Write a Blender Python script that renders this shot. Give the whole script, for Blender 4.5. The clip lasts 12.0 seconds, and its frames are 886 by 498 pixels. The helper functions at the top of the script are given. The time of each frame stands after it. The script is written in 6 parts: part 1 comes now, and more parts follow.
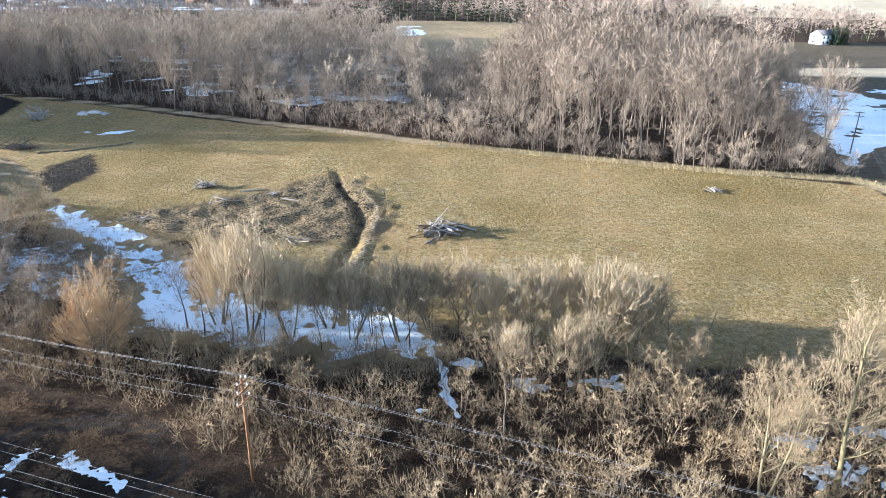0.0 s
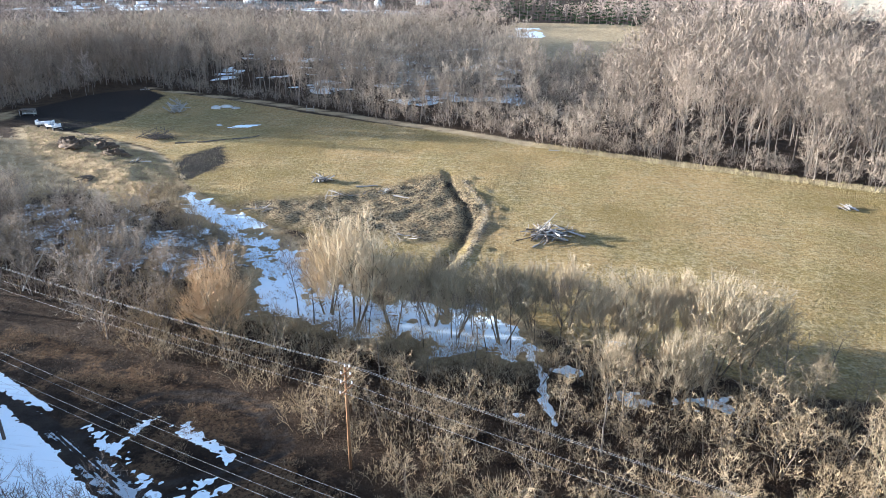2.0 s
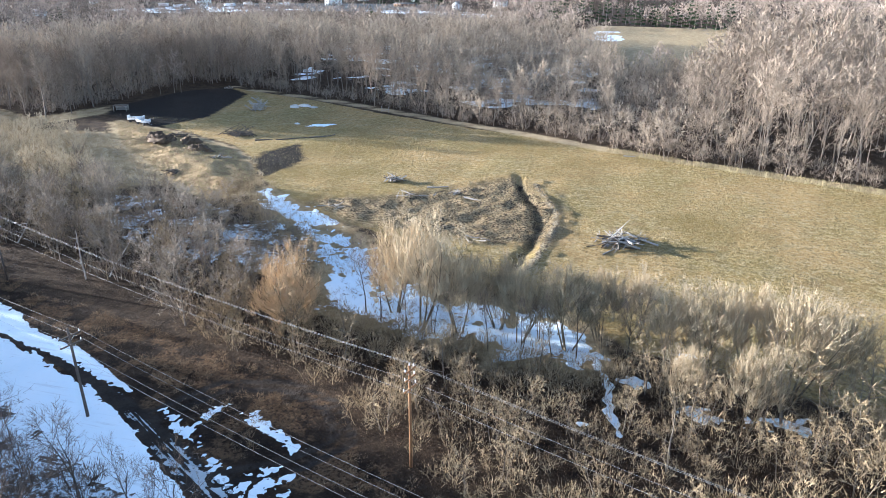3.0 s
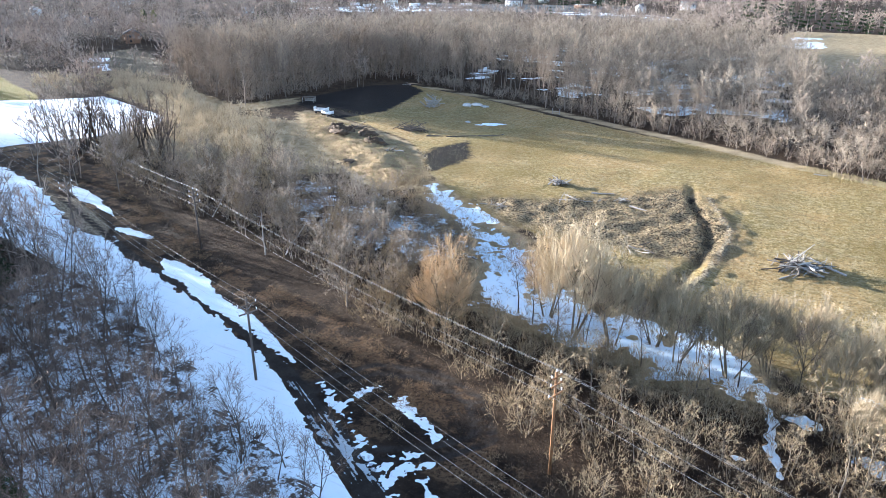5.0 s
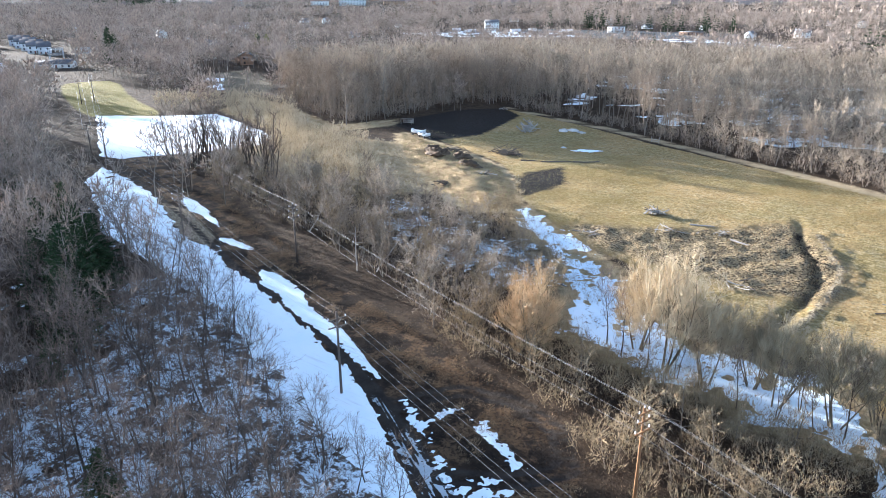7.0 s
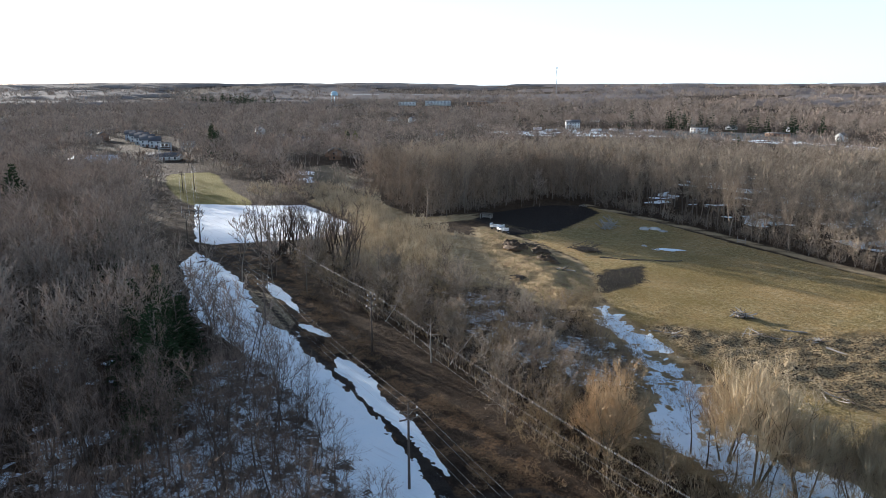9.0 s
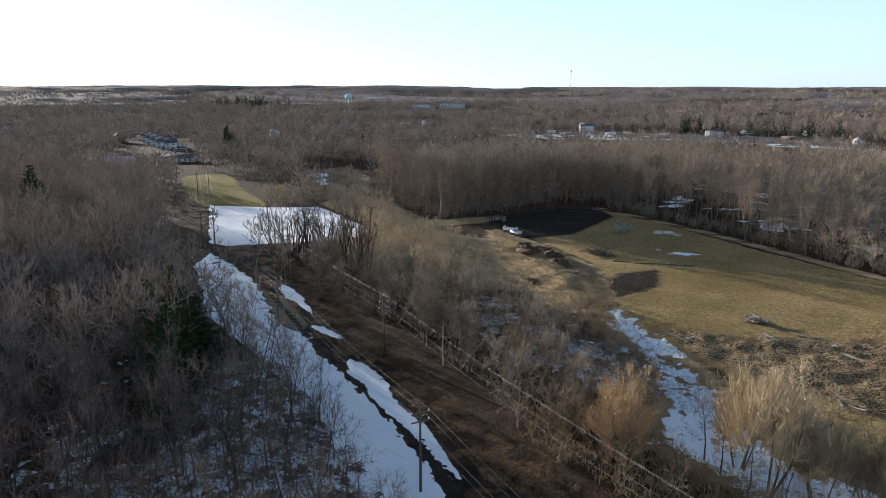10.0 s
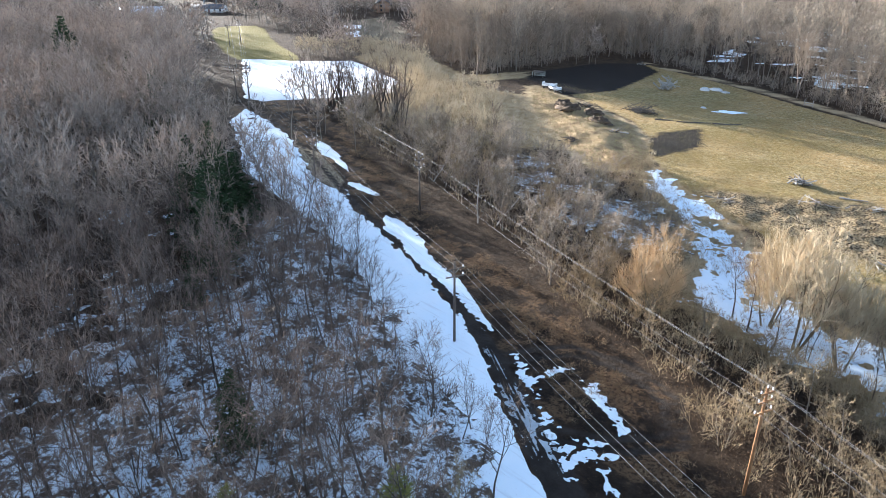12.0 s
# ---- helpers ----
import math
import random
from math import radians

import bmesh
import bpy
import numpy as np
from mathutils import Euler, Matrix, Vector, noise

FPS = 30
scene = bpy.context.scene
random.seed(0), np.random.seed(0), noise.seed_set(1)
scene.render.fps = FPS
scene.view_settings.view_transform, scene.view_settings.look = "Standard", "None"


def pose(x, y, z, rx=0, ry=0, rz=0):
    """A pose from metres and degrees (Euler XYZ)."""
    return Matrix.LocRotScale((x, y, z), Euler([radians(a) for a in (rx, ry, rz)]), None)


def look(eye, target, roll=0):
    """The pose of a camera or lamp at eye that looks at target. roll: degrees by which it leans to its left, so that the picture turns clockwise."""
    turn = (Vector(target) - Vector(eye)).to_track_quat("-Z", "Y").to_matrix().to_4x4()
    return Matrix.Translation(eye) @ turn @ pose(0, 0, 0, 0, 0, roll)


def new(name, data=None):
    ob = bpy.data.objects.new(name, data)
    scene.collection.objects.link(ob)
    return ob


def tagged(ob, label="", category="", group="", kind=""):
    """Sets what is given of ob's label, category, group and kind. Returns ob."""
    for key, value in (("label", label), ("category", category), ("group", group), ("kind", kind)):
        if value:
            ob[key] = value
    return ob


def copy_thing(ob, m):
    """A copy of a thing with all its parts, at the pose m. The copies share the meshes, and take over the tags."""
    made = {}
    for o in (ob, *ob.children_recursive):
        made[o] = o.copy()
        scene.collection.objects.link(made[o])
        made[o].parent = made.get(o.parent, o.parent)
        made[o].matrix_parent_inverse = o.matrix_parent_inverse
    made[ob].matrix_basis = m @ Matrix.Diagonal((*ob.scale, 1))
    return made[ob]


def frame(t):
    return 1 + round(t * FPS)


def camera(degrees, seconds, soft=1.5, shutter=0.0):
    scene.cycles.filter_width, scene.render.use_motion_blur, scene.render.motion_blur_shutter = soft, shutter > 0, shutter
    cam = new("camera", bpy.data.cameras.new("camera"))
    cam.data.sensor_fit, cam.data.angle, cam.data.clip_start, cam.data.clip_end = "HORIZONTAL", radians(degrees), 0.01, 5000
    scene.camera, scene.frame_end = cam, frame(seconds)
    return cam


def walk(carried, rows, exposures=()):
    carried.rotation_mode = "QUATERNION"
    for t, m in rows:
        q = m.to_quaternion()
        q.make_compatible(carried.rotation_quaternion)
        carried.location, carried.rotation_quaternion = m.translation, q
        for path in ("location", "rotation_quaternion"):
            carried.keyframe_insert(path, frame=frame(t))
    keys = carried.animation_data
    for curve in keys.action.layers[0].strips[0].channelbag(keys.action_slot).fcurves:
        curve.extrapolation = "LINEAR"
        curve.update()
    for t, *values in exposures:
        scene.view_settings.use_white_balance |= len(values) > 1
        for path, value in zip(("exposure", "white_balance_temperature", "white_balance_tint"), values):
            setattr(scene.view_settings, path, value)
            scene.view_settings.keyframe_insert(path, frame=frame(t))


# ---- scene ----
cam = camera(65.35, 12.0, soft=0.7)
# seconds, heading to the left, tilt, roll: a drone that hovers in one place and pans
PATH = [
    (0.0, 0.22, -22.96, -0.66), (0.5, 1.36, -22.92, -0.56), (1.0, 3.24, -22.90, -0.51), (1.5, 6.34, -22.93, -0.40),
    (2.0, 9.62, -22.89, -0.30), (2.5, 12.69, -22.80, -0.21), (3.0, 15.68, -22.73, -0.12), (5.0, 29.71, -22.64, 0.11),
    (5.5, 33.66, -22.70, 0.24), (6.0, 36.15, -22.72, 0.30), (6.5, 37.11, -22.68, 0.28), (7.0, 37.63, -20.71, 0.20),
    (7.5, 38.12, -16.56, 0.21), (7.7, 38.28, -14.86, 0.23), (8.05, 38.8, -13.25, 0.2), (9.3, 45.27, -13.00, -0.01),
    (9.5, 45.34, -12.97, -0.02), (10.0, 45.39, -12.75, -0.04), (10.5, 45.53, -15.44, 0.08), (11.0, 45.74, -20.00, 0.24),
    (11.5, 45.97, -24.05, 0.30), (12.0, 48.35, -24.48, 0.29),
]
EYE_HEIGHT = 46.0
GAIN = 2.32
walk(cam, [(t, pose(0, 0, EYE_HEIGHT, 90 + tilt, roll, yaw)) for t, yaw, tilt, roll in PATH],
     exposures=[(t, e + GAIN, k, 10) for t, e, k in
                ((0.0, 0.02, 5190), (2.5, 0.07, 5180), (5.0, 0.28, 5170), (7.0, 0.3, 5250), (7.7, 0.12, 5300), (9.3, -1.05, 5650), (10.0, -1.25, 5700), (10.5, -1.3, 5700),
                 (11.0, -0.95, 5600), (11.5, 0.08, 5480), (12.0, 0.22, 5450))])

# ---- light ----
SUN_YAW, SUN_HEIGHT = 87.0, 8.4      # degrees left of +y, degrees over the horizon
sun_way = Vector((-math.sin(radians(SUN_YAW)) * math.cos(radians(SUN_HEIGHT)),
                  math.cos(radians(SUN_YAW)) * math.cos(radians(SUN_HEIGHT)), math.sin(radians(SUN_HEIGHT))))
world = bpy.data.worlds.new("sky")
scene.world = world
world.use_nodes = True
wn = world.node_tree.nodes
sky = wn.new("ShaderNodeTexSky")
sky.sky_type, sky.sun_disc = "NISHITA", False
sky.sun_elevation, sky.sun_rotation = radians(SUN_HEIGHT), radians(-SUN_YAW)
sky.air_density, sky.dust_density, sky.ozone_density = 1.0, 0.4, 3.0
veil = wn.new("ShaderNodeHueSaturation")      # thin high haze takes colour out of the sky
veil.inputs["Saturation"].default_value = 0.80
world.node_tree.links.new(sky.outputs[0], veil.inputs["Color"])
cirrus = wn.new("ShaderNodeMix")               # an even sheet of thin cloud over all of the sky
cirrus.data_type = "RGBA"
cirrus.inputs[0].default_value = 0.14
cirrus.inputs[7].default_value = (6.1, 6.7, 7.5, 1.0)
world.node_tree.links.new(veil.outputs[0], cirrus.inputs[6])
where_ = wn.new("ShaderNodeTexCoord")             # winter haze, thickest along the whole horizon
split = wn.new("ShaderNodeSeparateXYZ")
world.node_tree.links.new(where_.outputs["Generated"], split.inputs[0])
low_sky = wn.new("ShaderNodeMapRange")
low_sky.interpolation_type = "SMOOTHSTEP"
for i, v in enumerate((0.08, 0.5, 1.0, 0.0)):
    low_sky.inputs[i + 1].default_value = v
world.node_tree.links.new(split.outputs[2], low_sky.inputs[0])
haze = wn.new("ShaderNodeMix")
haze.data_type, haze.blend_type = "RGBA", "ADD"
haze.inputs[7].default_value = (3.7, 4.6, 5.2, 1.0)
world.node_tree.links.new(low_sky.outputs[0], haze.inputs[0])
world.node_tree.links.new(cirrus.outputs[2], haze.inputs[6])
world.node_tree.links.new(haze.outputs[2], wn["Background"].inputs[0])
wn["Background"].inputs[1].default_value = 0.057
sun = new("sun", bpy.data.lights.new("sun", "SUN"))
sun.data.energy, sun.data.angle, sun.data.color = 5.0, radians(0.6), (1.0, 0.86, 0.68)
sun.matrix_world = look(sun_way * 100, (0, 0, 0))


# ---- materials ----
class Shade:
    """A small writer of node materials."""

    def __init__(self, name, rough=0.9, metal=0.0):
        self.mat = bpy.data.materials.new(name)
        self.mat.use_nodes = True
        self.tree = self.mat.node_tree
        self.bsdf = self.tree.nodes["Principled BSDF"]
        self.bsdf.inputs["Roughness"].default_value = rough
        self.bsdf.inputs["Metallic"].default_value = metal
        self.bsdf.inputs["Specular IOR Level"].default_value = 0.25
        self.where = self.add("ShaderNodeTexCoord").outputs["Object"]

    def add(self, kind):
        return self.tree.nodes.new(kind)

    def link(self, a, b):
        self.tree.links.new(a, b)

    def put(self, socket, value):
        if hasattr(value, "is_linked"):
            self.link(value, socket)
        elif isinstance(value, (tuple, list)):
            socket.default_value = (*value, 1.0) if len(value) == 3 and len(socket.default_value) == 4 else value
        else:
            socket.default_value = value

    def noise(self, scale, detail=4.0, rough=0.6, at=None, stretch=None, turn=0.0):
        n = self.add("ShaderNodeTexNoise")
        n.inputs["Scale"].default_value, n.inputs["Detail"].default_value = scale, detail
        n.inputs["Roughness"].default_value = rough
        src = at or self.where
        if stretch:
            m = self.add("ShaderNodeMapping")
            m.inputs["Scale"].default_value = stretch
            m.inputs["Rotation"].default_value = (0, 0, radians(turn))
            self.link(src, m.inputs[0])
            src = m.outputs[0]
        self.link(src, n.inputs["Vector"])
        return n.outputs["Fac"]

    def math(self, op, a, b=0.0):
        n = self.add("ShaderNodeMath")
        n.operation = op
        self.put(n.inputs[0], a)
        self.put(n.inputs[1], b)
        return n.outputs[0]

    def span(self, value, lo, hi, a=0.0, b=1.0, smooth=True):
        n = self.add("ShaderNodeMapRange")
        n.interpolation_type = "SMOOTHSTEP" if smooth else "LINEAR"
        for i, v in enumerate((value, lo, hi, a, b)):
            self.put(n.inputs[i], v)
        return n.outputs[0]

    def mix(self, fac, a, b):
        n = self.add("ShaderNodeMix")
        n.data_type = "RGBA"
        self.put(n.inputs[0], fac)
        self.put(n.inputs[6], a)
        self.put(n.inputs[7], b)
        return n.outputs[2]

    def attr(self, name):
        n = self.add("ShaderNodeAttribute")
        n.attribute_name = name
        return n.outputs["Fac"]

    def done(self, colour, bump=None, depth=0.1, dist=0.1):
        self.put(self.bsdf.inputs["Base Color"], colour)
        if bump is not None:
            b = self.add("ShaderNodeBump")
            b.inputs["Strength"].default_value, b.inputs["Distance"].default_value = depth, dist
            self.link(bump, b.inputs["Height"])
            self.link(b.outputs[0], self.bsdf.inputs["Normal"])
        return self.mat


def plain(name, a, b, scale=3.0, rough=0.85, metal=0.0, bump=0.3):
    """Two tones mottled at two sizes, and each object a little lighter or darker."""
    s = Shade(name, rough, metal)
    rnd = s.add("ShaderNodeObjectInfo").outputs["Random"]
    big = s.noise(scale * 0.25, 3)
    fine = s.noise(scale * 2.5, 5)
    tone = s.math("ADD", s.math("MULTIPLY", big, 0.6), s.math("MULTIPLY", fine, 0.4))
    tone = s.math("ADD", tone, s.math("MULTIPLY", s.math("SUBTRACT", rnd, 0.5), 0.25))
    return s.done(s.mix(s.span(tone, 0.3, 0.7), a, b), fine, bump, 0.05)


def woody(name, a, b, c, island=0.5):
    """Bark or twigs: tones a to b by tree, with c for some of the pieces."""
    s = Shade(name, 0.95)
    s.bsdf.inputs["Specular IOR Level"].default_value = 0.03
    rnd = s.add("ShaderNodeObjectInfo").outputs["Random"]
    isl = s.add("ShaderNodeNewGeometry").outputs["Random Per Island"]
    grain = s.noise(2.2, 4)
    own = s.math("FRACT", s.math("ADD", rnd, s.attr("tint")))
    tone = s.math("ADD", s.math("MULTIPLY", own, 0.75), s.math("MULTIPLY", grain, 0.25))
    col = s.mix(s.span(tone, 0.1, 0.9, smooth=False), a, b)
    return s.done(s.mix(s.math("MULTIPLY", isl, island), col, c), s.noise(9, 3), 0.4, 0.05)


BARK = woody("bark", (0.12, 0.098, 0.078), (0.22, 0.18, 0.145), (0.32, 0.275, 0.23))
BARK_WILLOW = woody("bark_willow", (0.1, 0.08, 0.055), (0.2, 0.16, 0.11), (0.3, 0.25, 0.17))
BARK_BRUSH = woody("bark_brush", (0.1, 0.08, 0.06), (0.19, 0.155, 0.118), (0.27, 0.228, 0.178))
BARK_PALE = woody("bark_pale", (0.2, 0.165, 0.095), (0.25, 0.215, 0.14), (0.19, 0.165, 0.085))
TWIG = woody("twig", (0.126, 0.097, 0.071), (0.432, 0.348, 0.258), (0.506, 0.418, 0.319), 0.660)
# darker than TWIG: shade under the crowns is put into this colour
THICKET_SHADED = woody("thicket_twig_shaded", (0.14, 0.108, 0.082), (0.27, 0.215, 0.165), (0.4, 0.33, 0.255), 0.5)
TWIG_FAR = woody("twig_far", (0.104, 0.079, 0.065), (0.38, 0.299, 0.241), (0.484, 0.391, 0.308), 0.672)
# twigs and bark toned down: the snowy wood's shade is in the colour
TWIG_WEST_SHADED = woody("twig_west_shaded", (0.075, 0.057, 0.048), (0.2, 0.15, 0.12), (0.3, 0.235, 0.185), 0.6)
BARK_WEST_SHADED = woody("bark_west_shaded", (0.045, 0.036, 0.030), (0.095, 0.075, 0.06), (0.13, 0.11, 0.09))
TWIG_TAN = woody("twig_tan", (0.224, 0.172, 0.104), (0.494, 0.391, 0.253), (0.572, 0.473, 0.33), 0.6)
TWIG_STRAW = woody("twig_straw", (0.52, 0.43, 0.29), (0.62, 0.525, 0.37), (0.44, 0.36, 0.25), 0.5)
TWIG_EAST = woody("twig_east", (0.105, 0.081, 0.06), (0.348, 0.274, 0.206), (0.414, 0.339, 0.262), 0.6)
TWIG_ORANGE = woody("twig_orange", (0.50, 0.355, 0.205), (0.54, 0.39, 0.23), (0.40, 0.30, 0.19), 0.6)
TWIG_PALE = woody("twig_pale", (0.26, 0.19, 0.115), (0.34, 0.255, 0.16), (0.4, 0.32, 0.215), 0.6)
CANOPY = woody("far_canopy", (0.17, 0.14, 0.125), (0.27, 0.225, 0.2), (0.22, 0.19, 0.17))
BRUSH = woody("brush", (0.16, 0.115, 0.068), (0.37, 0.275, 0.16), (0.44, 0.35, 0.225), 0.7)
NEEDLE = woody("needle", (0.022, 0.04, 0.022), (0.05, 0.075, 0.035), (0.07, 0.09, 0.04), 0.5)
NEEDLE_LIGHT = woody("needle_light", (0.20, 0.20, 0.06), (0.25, 0.24, 0.08), (0.13, 0.14, 0.05), 0.6)
RUSSET = woody("russet_weeds", (0.12, 0.076, 0.043), (0.25, 0.165, 0.092), (0.34, 0.25, 0.152), 0.7)
DRY_GRASS = woody("dry_grass", (0.36, 0.25, 0.13), (0.48, 0.36, 0.19), (0.26, 0.17, 0.09), 0.7)
GREY_WOOD = woody("weathered_wood", (0.36, 0.335, 0.30), (0.58, 0.54, 0.485), (0.20, 0.17, 0.145), 0.5)
POLE_WOOD = plain("pole_wood", (0.20, 0.10, 0.045), (0.33, 0.18, 0.08), 4.0)
POLE_DARK = plain("pole_dark", (0.07, 0.055, 0.045), (0.14, 0.11, 0.09), 4.0)
WIRE = plain("wire", (0.34, 0.34, 0.34), (0.42, 0.42, 0.42), 1.0, 0.6, 0.2, 0.0)
PORCELAIN = plain("porcelain", (0.75, 0.75, 0.76), (0.85, 0.85, 0.85), 2.0, 0.25, 0.0, 0.0)
STEEL = plain("steel", (0.30, 0.31, 0.32), (0.42, 0.43, 0.44), 2.0, 0.5, 0.7, 0.1)
WHITE_PAINT = plain("white_paint", (0.70, 0.70, 0.70), (0.82, 0.82, 0.81), 1.0, 0.6, 0.0, 0.1)
SIDING = plain("siding", (0.55, 0.55, 0.53), (0.78, 0.77, 0.74), 0.6, 0.7, 0.0, 0.1)
BRICKWORK = plain("brickwork", (0.24, 0.14, 0.09), (0.36, 0.24, 0.16), 1.0, 0.85)
ROOFING = plain("roofing", (0.09, 0.09, 0.10), (0.18, 0.17, 0.17), 0.8, 0.9)
ROOF_BLUE = plain("roof_metal", (0.42, 0.48, 0.55), (0.55, 0.60, 0.66), 0.5, 0.4, 0.3, 0.1)
GLASS_DARK = plain("window_glass", (0.03, 0.035, 0.04), (0.05, 0.06, 0.07), 1.0, 0.08, 0.0, 0.0)
TOWER_BLUE = plain("tower_paint", (0.42, 0.58, 0.66), (0.52, 0.68, 0.75), 0.3, 0.5, 0.0, 0.05)
STONE = plain("stone", (0.32, 0.31, 0.29), (0.60, 0.58, 0.55), 1.5, 0.9, 0.0, 0.6)
RUBBER = plain("rubber", (0.02, 0.02, 0.02), (0.04, 0.04, 0.04), 5.0, 0.8)


def snow_material(name, a, b, grit, amount):
    s = Shade(name, 0.75)
    s.bsdf.inputs["Specular IOR Level"].default_value = 0.3
    big, fine = s.noise(0.09, 5, 0.65), s.noise(1.3, 5, 0.7)
    col = s.mix(s.span(big, 0.3, 0.7), a, b)
    col = s.mix(s.math("MULTIPLY", s.span(fine, 0.60, 0.72), amount), col, grit)
    drift = s.noise(1.0, 4, 0.6, stretch=(0.09, 1.5, 1.0), turn=27)
    col = s.mix(s.math("MULTIPLY", s.span(drift, 0.55, 0.68), 0.45), col, (0.56, 0.58, 0.59))
    return s.done(col, s.noise(0.8, 6, 0.7), 0.5, 0.25)


def thin_snow(name, bare):
    """Old snow under trees: leaf litter and fallen sticks come through it in blots."""
    s = Shade(name, 0.8)
    s.bsdf.inputs["Specular IOR Level"].default_value = 0.2
    blot = s.math("ADD", s.math("MULTIPLY", s.noise(0.32, 6, 0.7), 0.65), s.math("MULTIPLY", s.noise(1.7, 4, 0.7), 0.35))
    sticks = s.noise(1.0, 5, 0.75, stretch=(0.5, 3.0, 1.0), turn=40)
    litter = s.mix(s.noise(2.5, 4), (0.05, 0.035, 0.025), (0.13, 0.095, 0.065))
    col = s.mix(s.span(s.noise(0.1, 4), 0.3, 0.7), (0.66, 0.76, 0.84), (0.80, 0.87, 0.92))
    col = s.mix(s.span(blot, bare, bare + 0.07), col, litter)
    col = s.mix(s.math("MULTIPLY", s.span(sticks, bare + 0.1, bare + 0.17), 0.8), col, litter)
    return s.done(col, blot, 0.6, 0.3)


WOOD_SNOW, STREAM_SNOW = thin_snow("wood_snow", 0.465), thin_snow("stream_snow", 0.56)
SNOW = snow_material("snow", (0.80, 0.89, 0.94), (0.88, 0.93, 0.955), (0.40, 0.38, 0.35), 0.55)
RUT_ICE = snow_material("rut_ice", (0.34, 0.38, 0.41), (0.52, 0.56, 0.59), (0.16, 0.15, 0.14), 0.7)
ICE = snow_material("pond_snow", (0.80, 0.83, 0.86), (0.90, 0.91, 0.92), (0.70, 0.74, 0.78), 0.3)


def ground_material():
    s = Shade("ground_cover", 0.95)
    s.bsdf.inputs["Specular IOR Level"].default_value = 0.08
    n8, n1, nf = s.noise(0.05, 5, 0.6), s.noise(0.35, 6, 0.65), s.noise(2.4, 6, 0.7)
    lumps = s.noise(1.05, 3, 0.5)
    patch = s.noise(0.17, 4, 0.6)
    streak = s.noise(0.8, 5, 0.7, stretch=(0.35, 1.6, 1.0))
    wob = s.math("ADD", s.math("MULTIPLY", s.math("SUBTRACT", n1, 0.5), 5.0),
                 s.math("MULTIPLY", s.math("SUBTRACT", nf, 0.5), 3.0))

    def zone(name, soft=0.7, wander=1.0):
        return s.span(s.math("ADD", s.attr(name), s.math("MULTIPLY", wob, wander)), -soft, soft)

    # leaf litter and old weeds
    litter = s.mix(s.span(n1, 0.3, 0.7), (0.030, 0.021, 0.015), (0.085, 0.058, 0.037))
    litter = s.mix(s.span(nf, 0.5, 0.75), litter, (0.14, 0.098, 0.06))
    # grazed winter grass: straw over green
    grass = s.mix(s.span(n8, 0.38, 0.62), (0.41, 0.275, 0.115), (0.29, 0.215, 0.08))
    grass = s.mix(s.math("MULTIPLY", s.span(n1, 0.45, 0.72), 0.75), grass, (0.42, 0.335, 0.185))
    grass = s.mix(s.math("MULTIPLY", s.span(streak, 0.52, 0.7), 0.7), grass, (0.52, 0.41, 0.235))
    grass = s.mix(s.math("MULTIPLY", s.span(nf, 0.53, 0.64), 0.8), grass, (0.12, 0.095, 0.045))
    grass = s.mix(s.math("MULTIPLY", s.span(nf, 0.46, 0.36), 0.6), grass, (0.64, 0.51, 0.30))
    grass = s.mix(s.math("MULTIPLY", s.span(lumps, 0.52, 0.66), 0.5), grass, (0.16, 0.135, 0.06))
    grass = s.mix(s.math("MULTIPLY", s.span(lumps, 0.46, 0.34), 0.45), grass, (0.54, 0.43, 0.25))
    wide = s.noise(0.022, 4, 0.6)
    grass = s.mix(s.math("MULTIPLY", s.span(wide, 0.48, 0.62), 0.6), grass, (0.23, 0.165, 0.055))
    grass = s.mix(s.math("MULTIPLY", s.span(patch, 0.55, 0.68), 0.55), grass, (0.30, 0.20, 0.085))
    dry = s.mix(s.span(n1, 0.35, 0.65), (0.34, 0.25, 0.14), (0.47, 0.37, 0.22))
    dry = s.mix(s.math("MULTIPLY", s.span(nf, 0.5, 0.7), 0.7), dry, (0.19, 0.13, 0.075))
    mound = s.mix(s.span(n1, 0.35, 0.65), (0.29, 0.205, 0.115), (0.42, 0.315, 0.18))
    mound = s.mix(s.math("MULTIPLY", s.span(nf, 0.52, 0.66), 0.75), mound, (0.17, 0.12, 0.075))
    mud = s.mix(s.span(n1, 0.3, 0.7), (0.035, 0.029, 0.025), (0.07, 0.057, 0.047))
    mud = s.mix(s.math("MULTIPLY", s.span(nf, 0.55, 0.75), 0.6), mud, (0.05, 0.036, 0.026))
    brown = s.mix(s.span(n1, 0.35, 0.68), (0.025, 0.018, 0.0135), (0.055, 0.038, 0.026))
    brown = s.mix(s.math("MULTIPLY", s.span(patch, 0.5, 0.62), 0.85), brown, (0.07, 0.046, 0.029))
    brown = s.mix(s.math("MULTIPLY", s.math("MULTIPLY", s.span(patch, 0.47, 0.57), s.span(nf, 0.38, 0.56)), 0.9), brown, (0.18, 0.112, 0.06))
    brown = s.mix(s.math("MULTIPLY", s.span(nf, 0.56, 0.7), 0.8), brown, (0.12, 0.078, 0.045))
    churn = s.mix(s.span(nf, 0.42, 0.56), (0.045, 0.033, 0.022), (0.42, 0.325, 0.19))
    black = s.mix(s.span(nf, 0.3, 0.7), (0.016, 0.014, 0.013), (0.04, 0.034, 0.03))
    arable = s.mix(s.span(streak, 0.35, 0.65), (0.10, 0.082, 0.055), (0.17, 0.14, 0.095))
    pale = s.mix(s.span(n8, 0.3, 0.7), (0.50, 0.42, 0.29), (0.60, 0.52, 0.38))
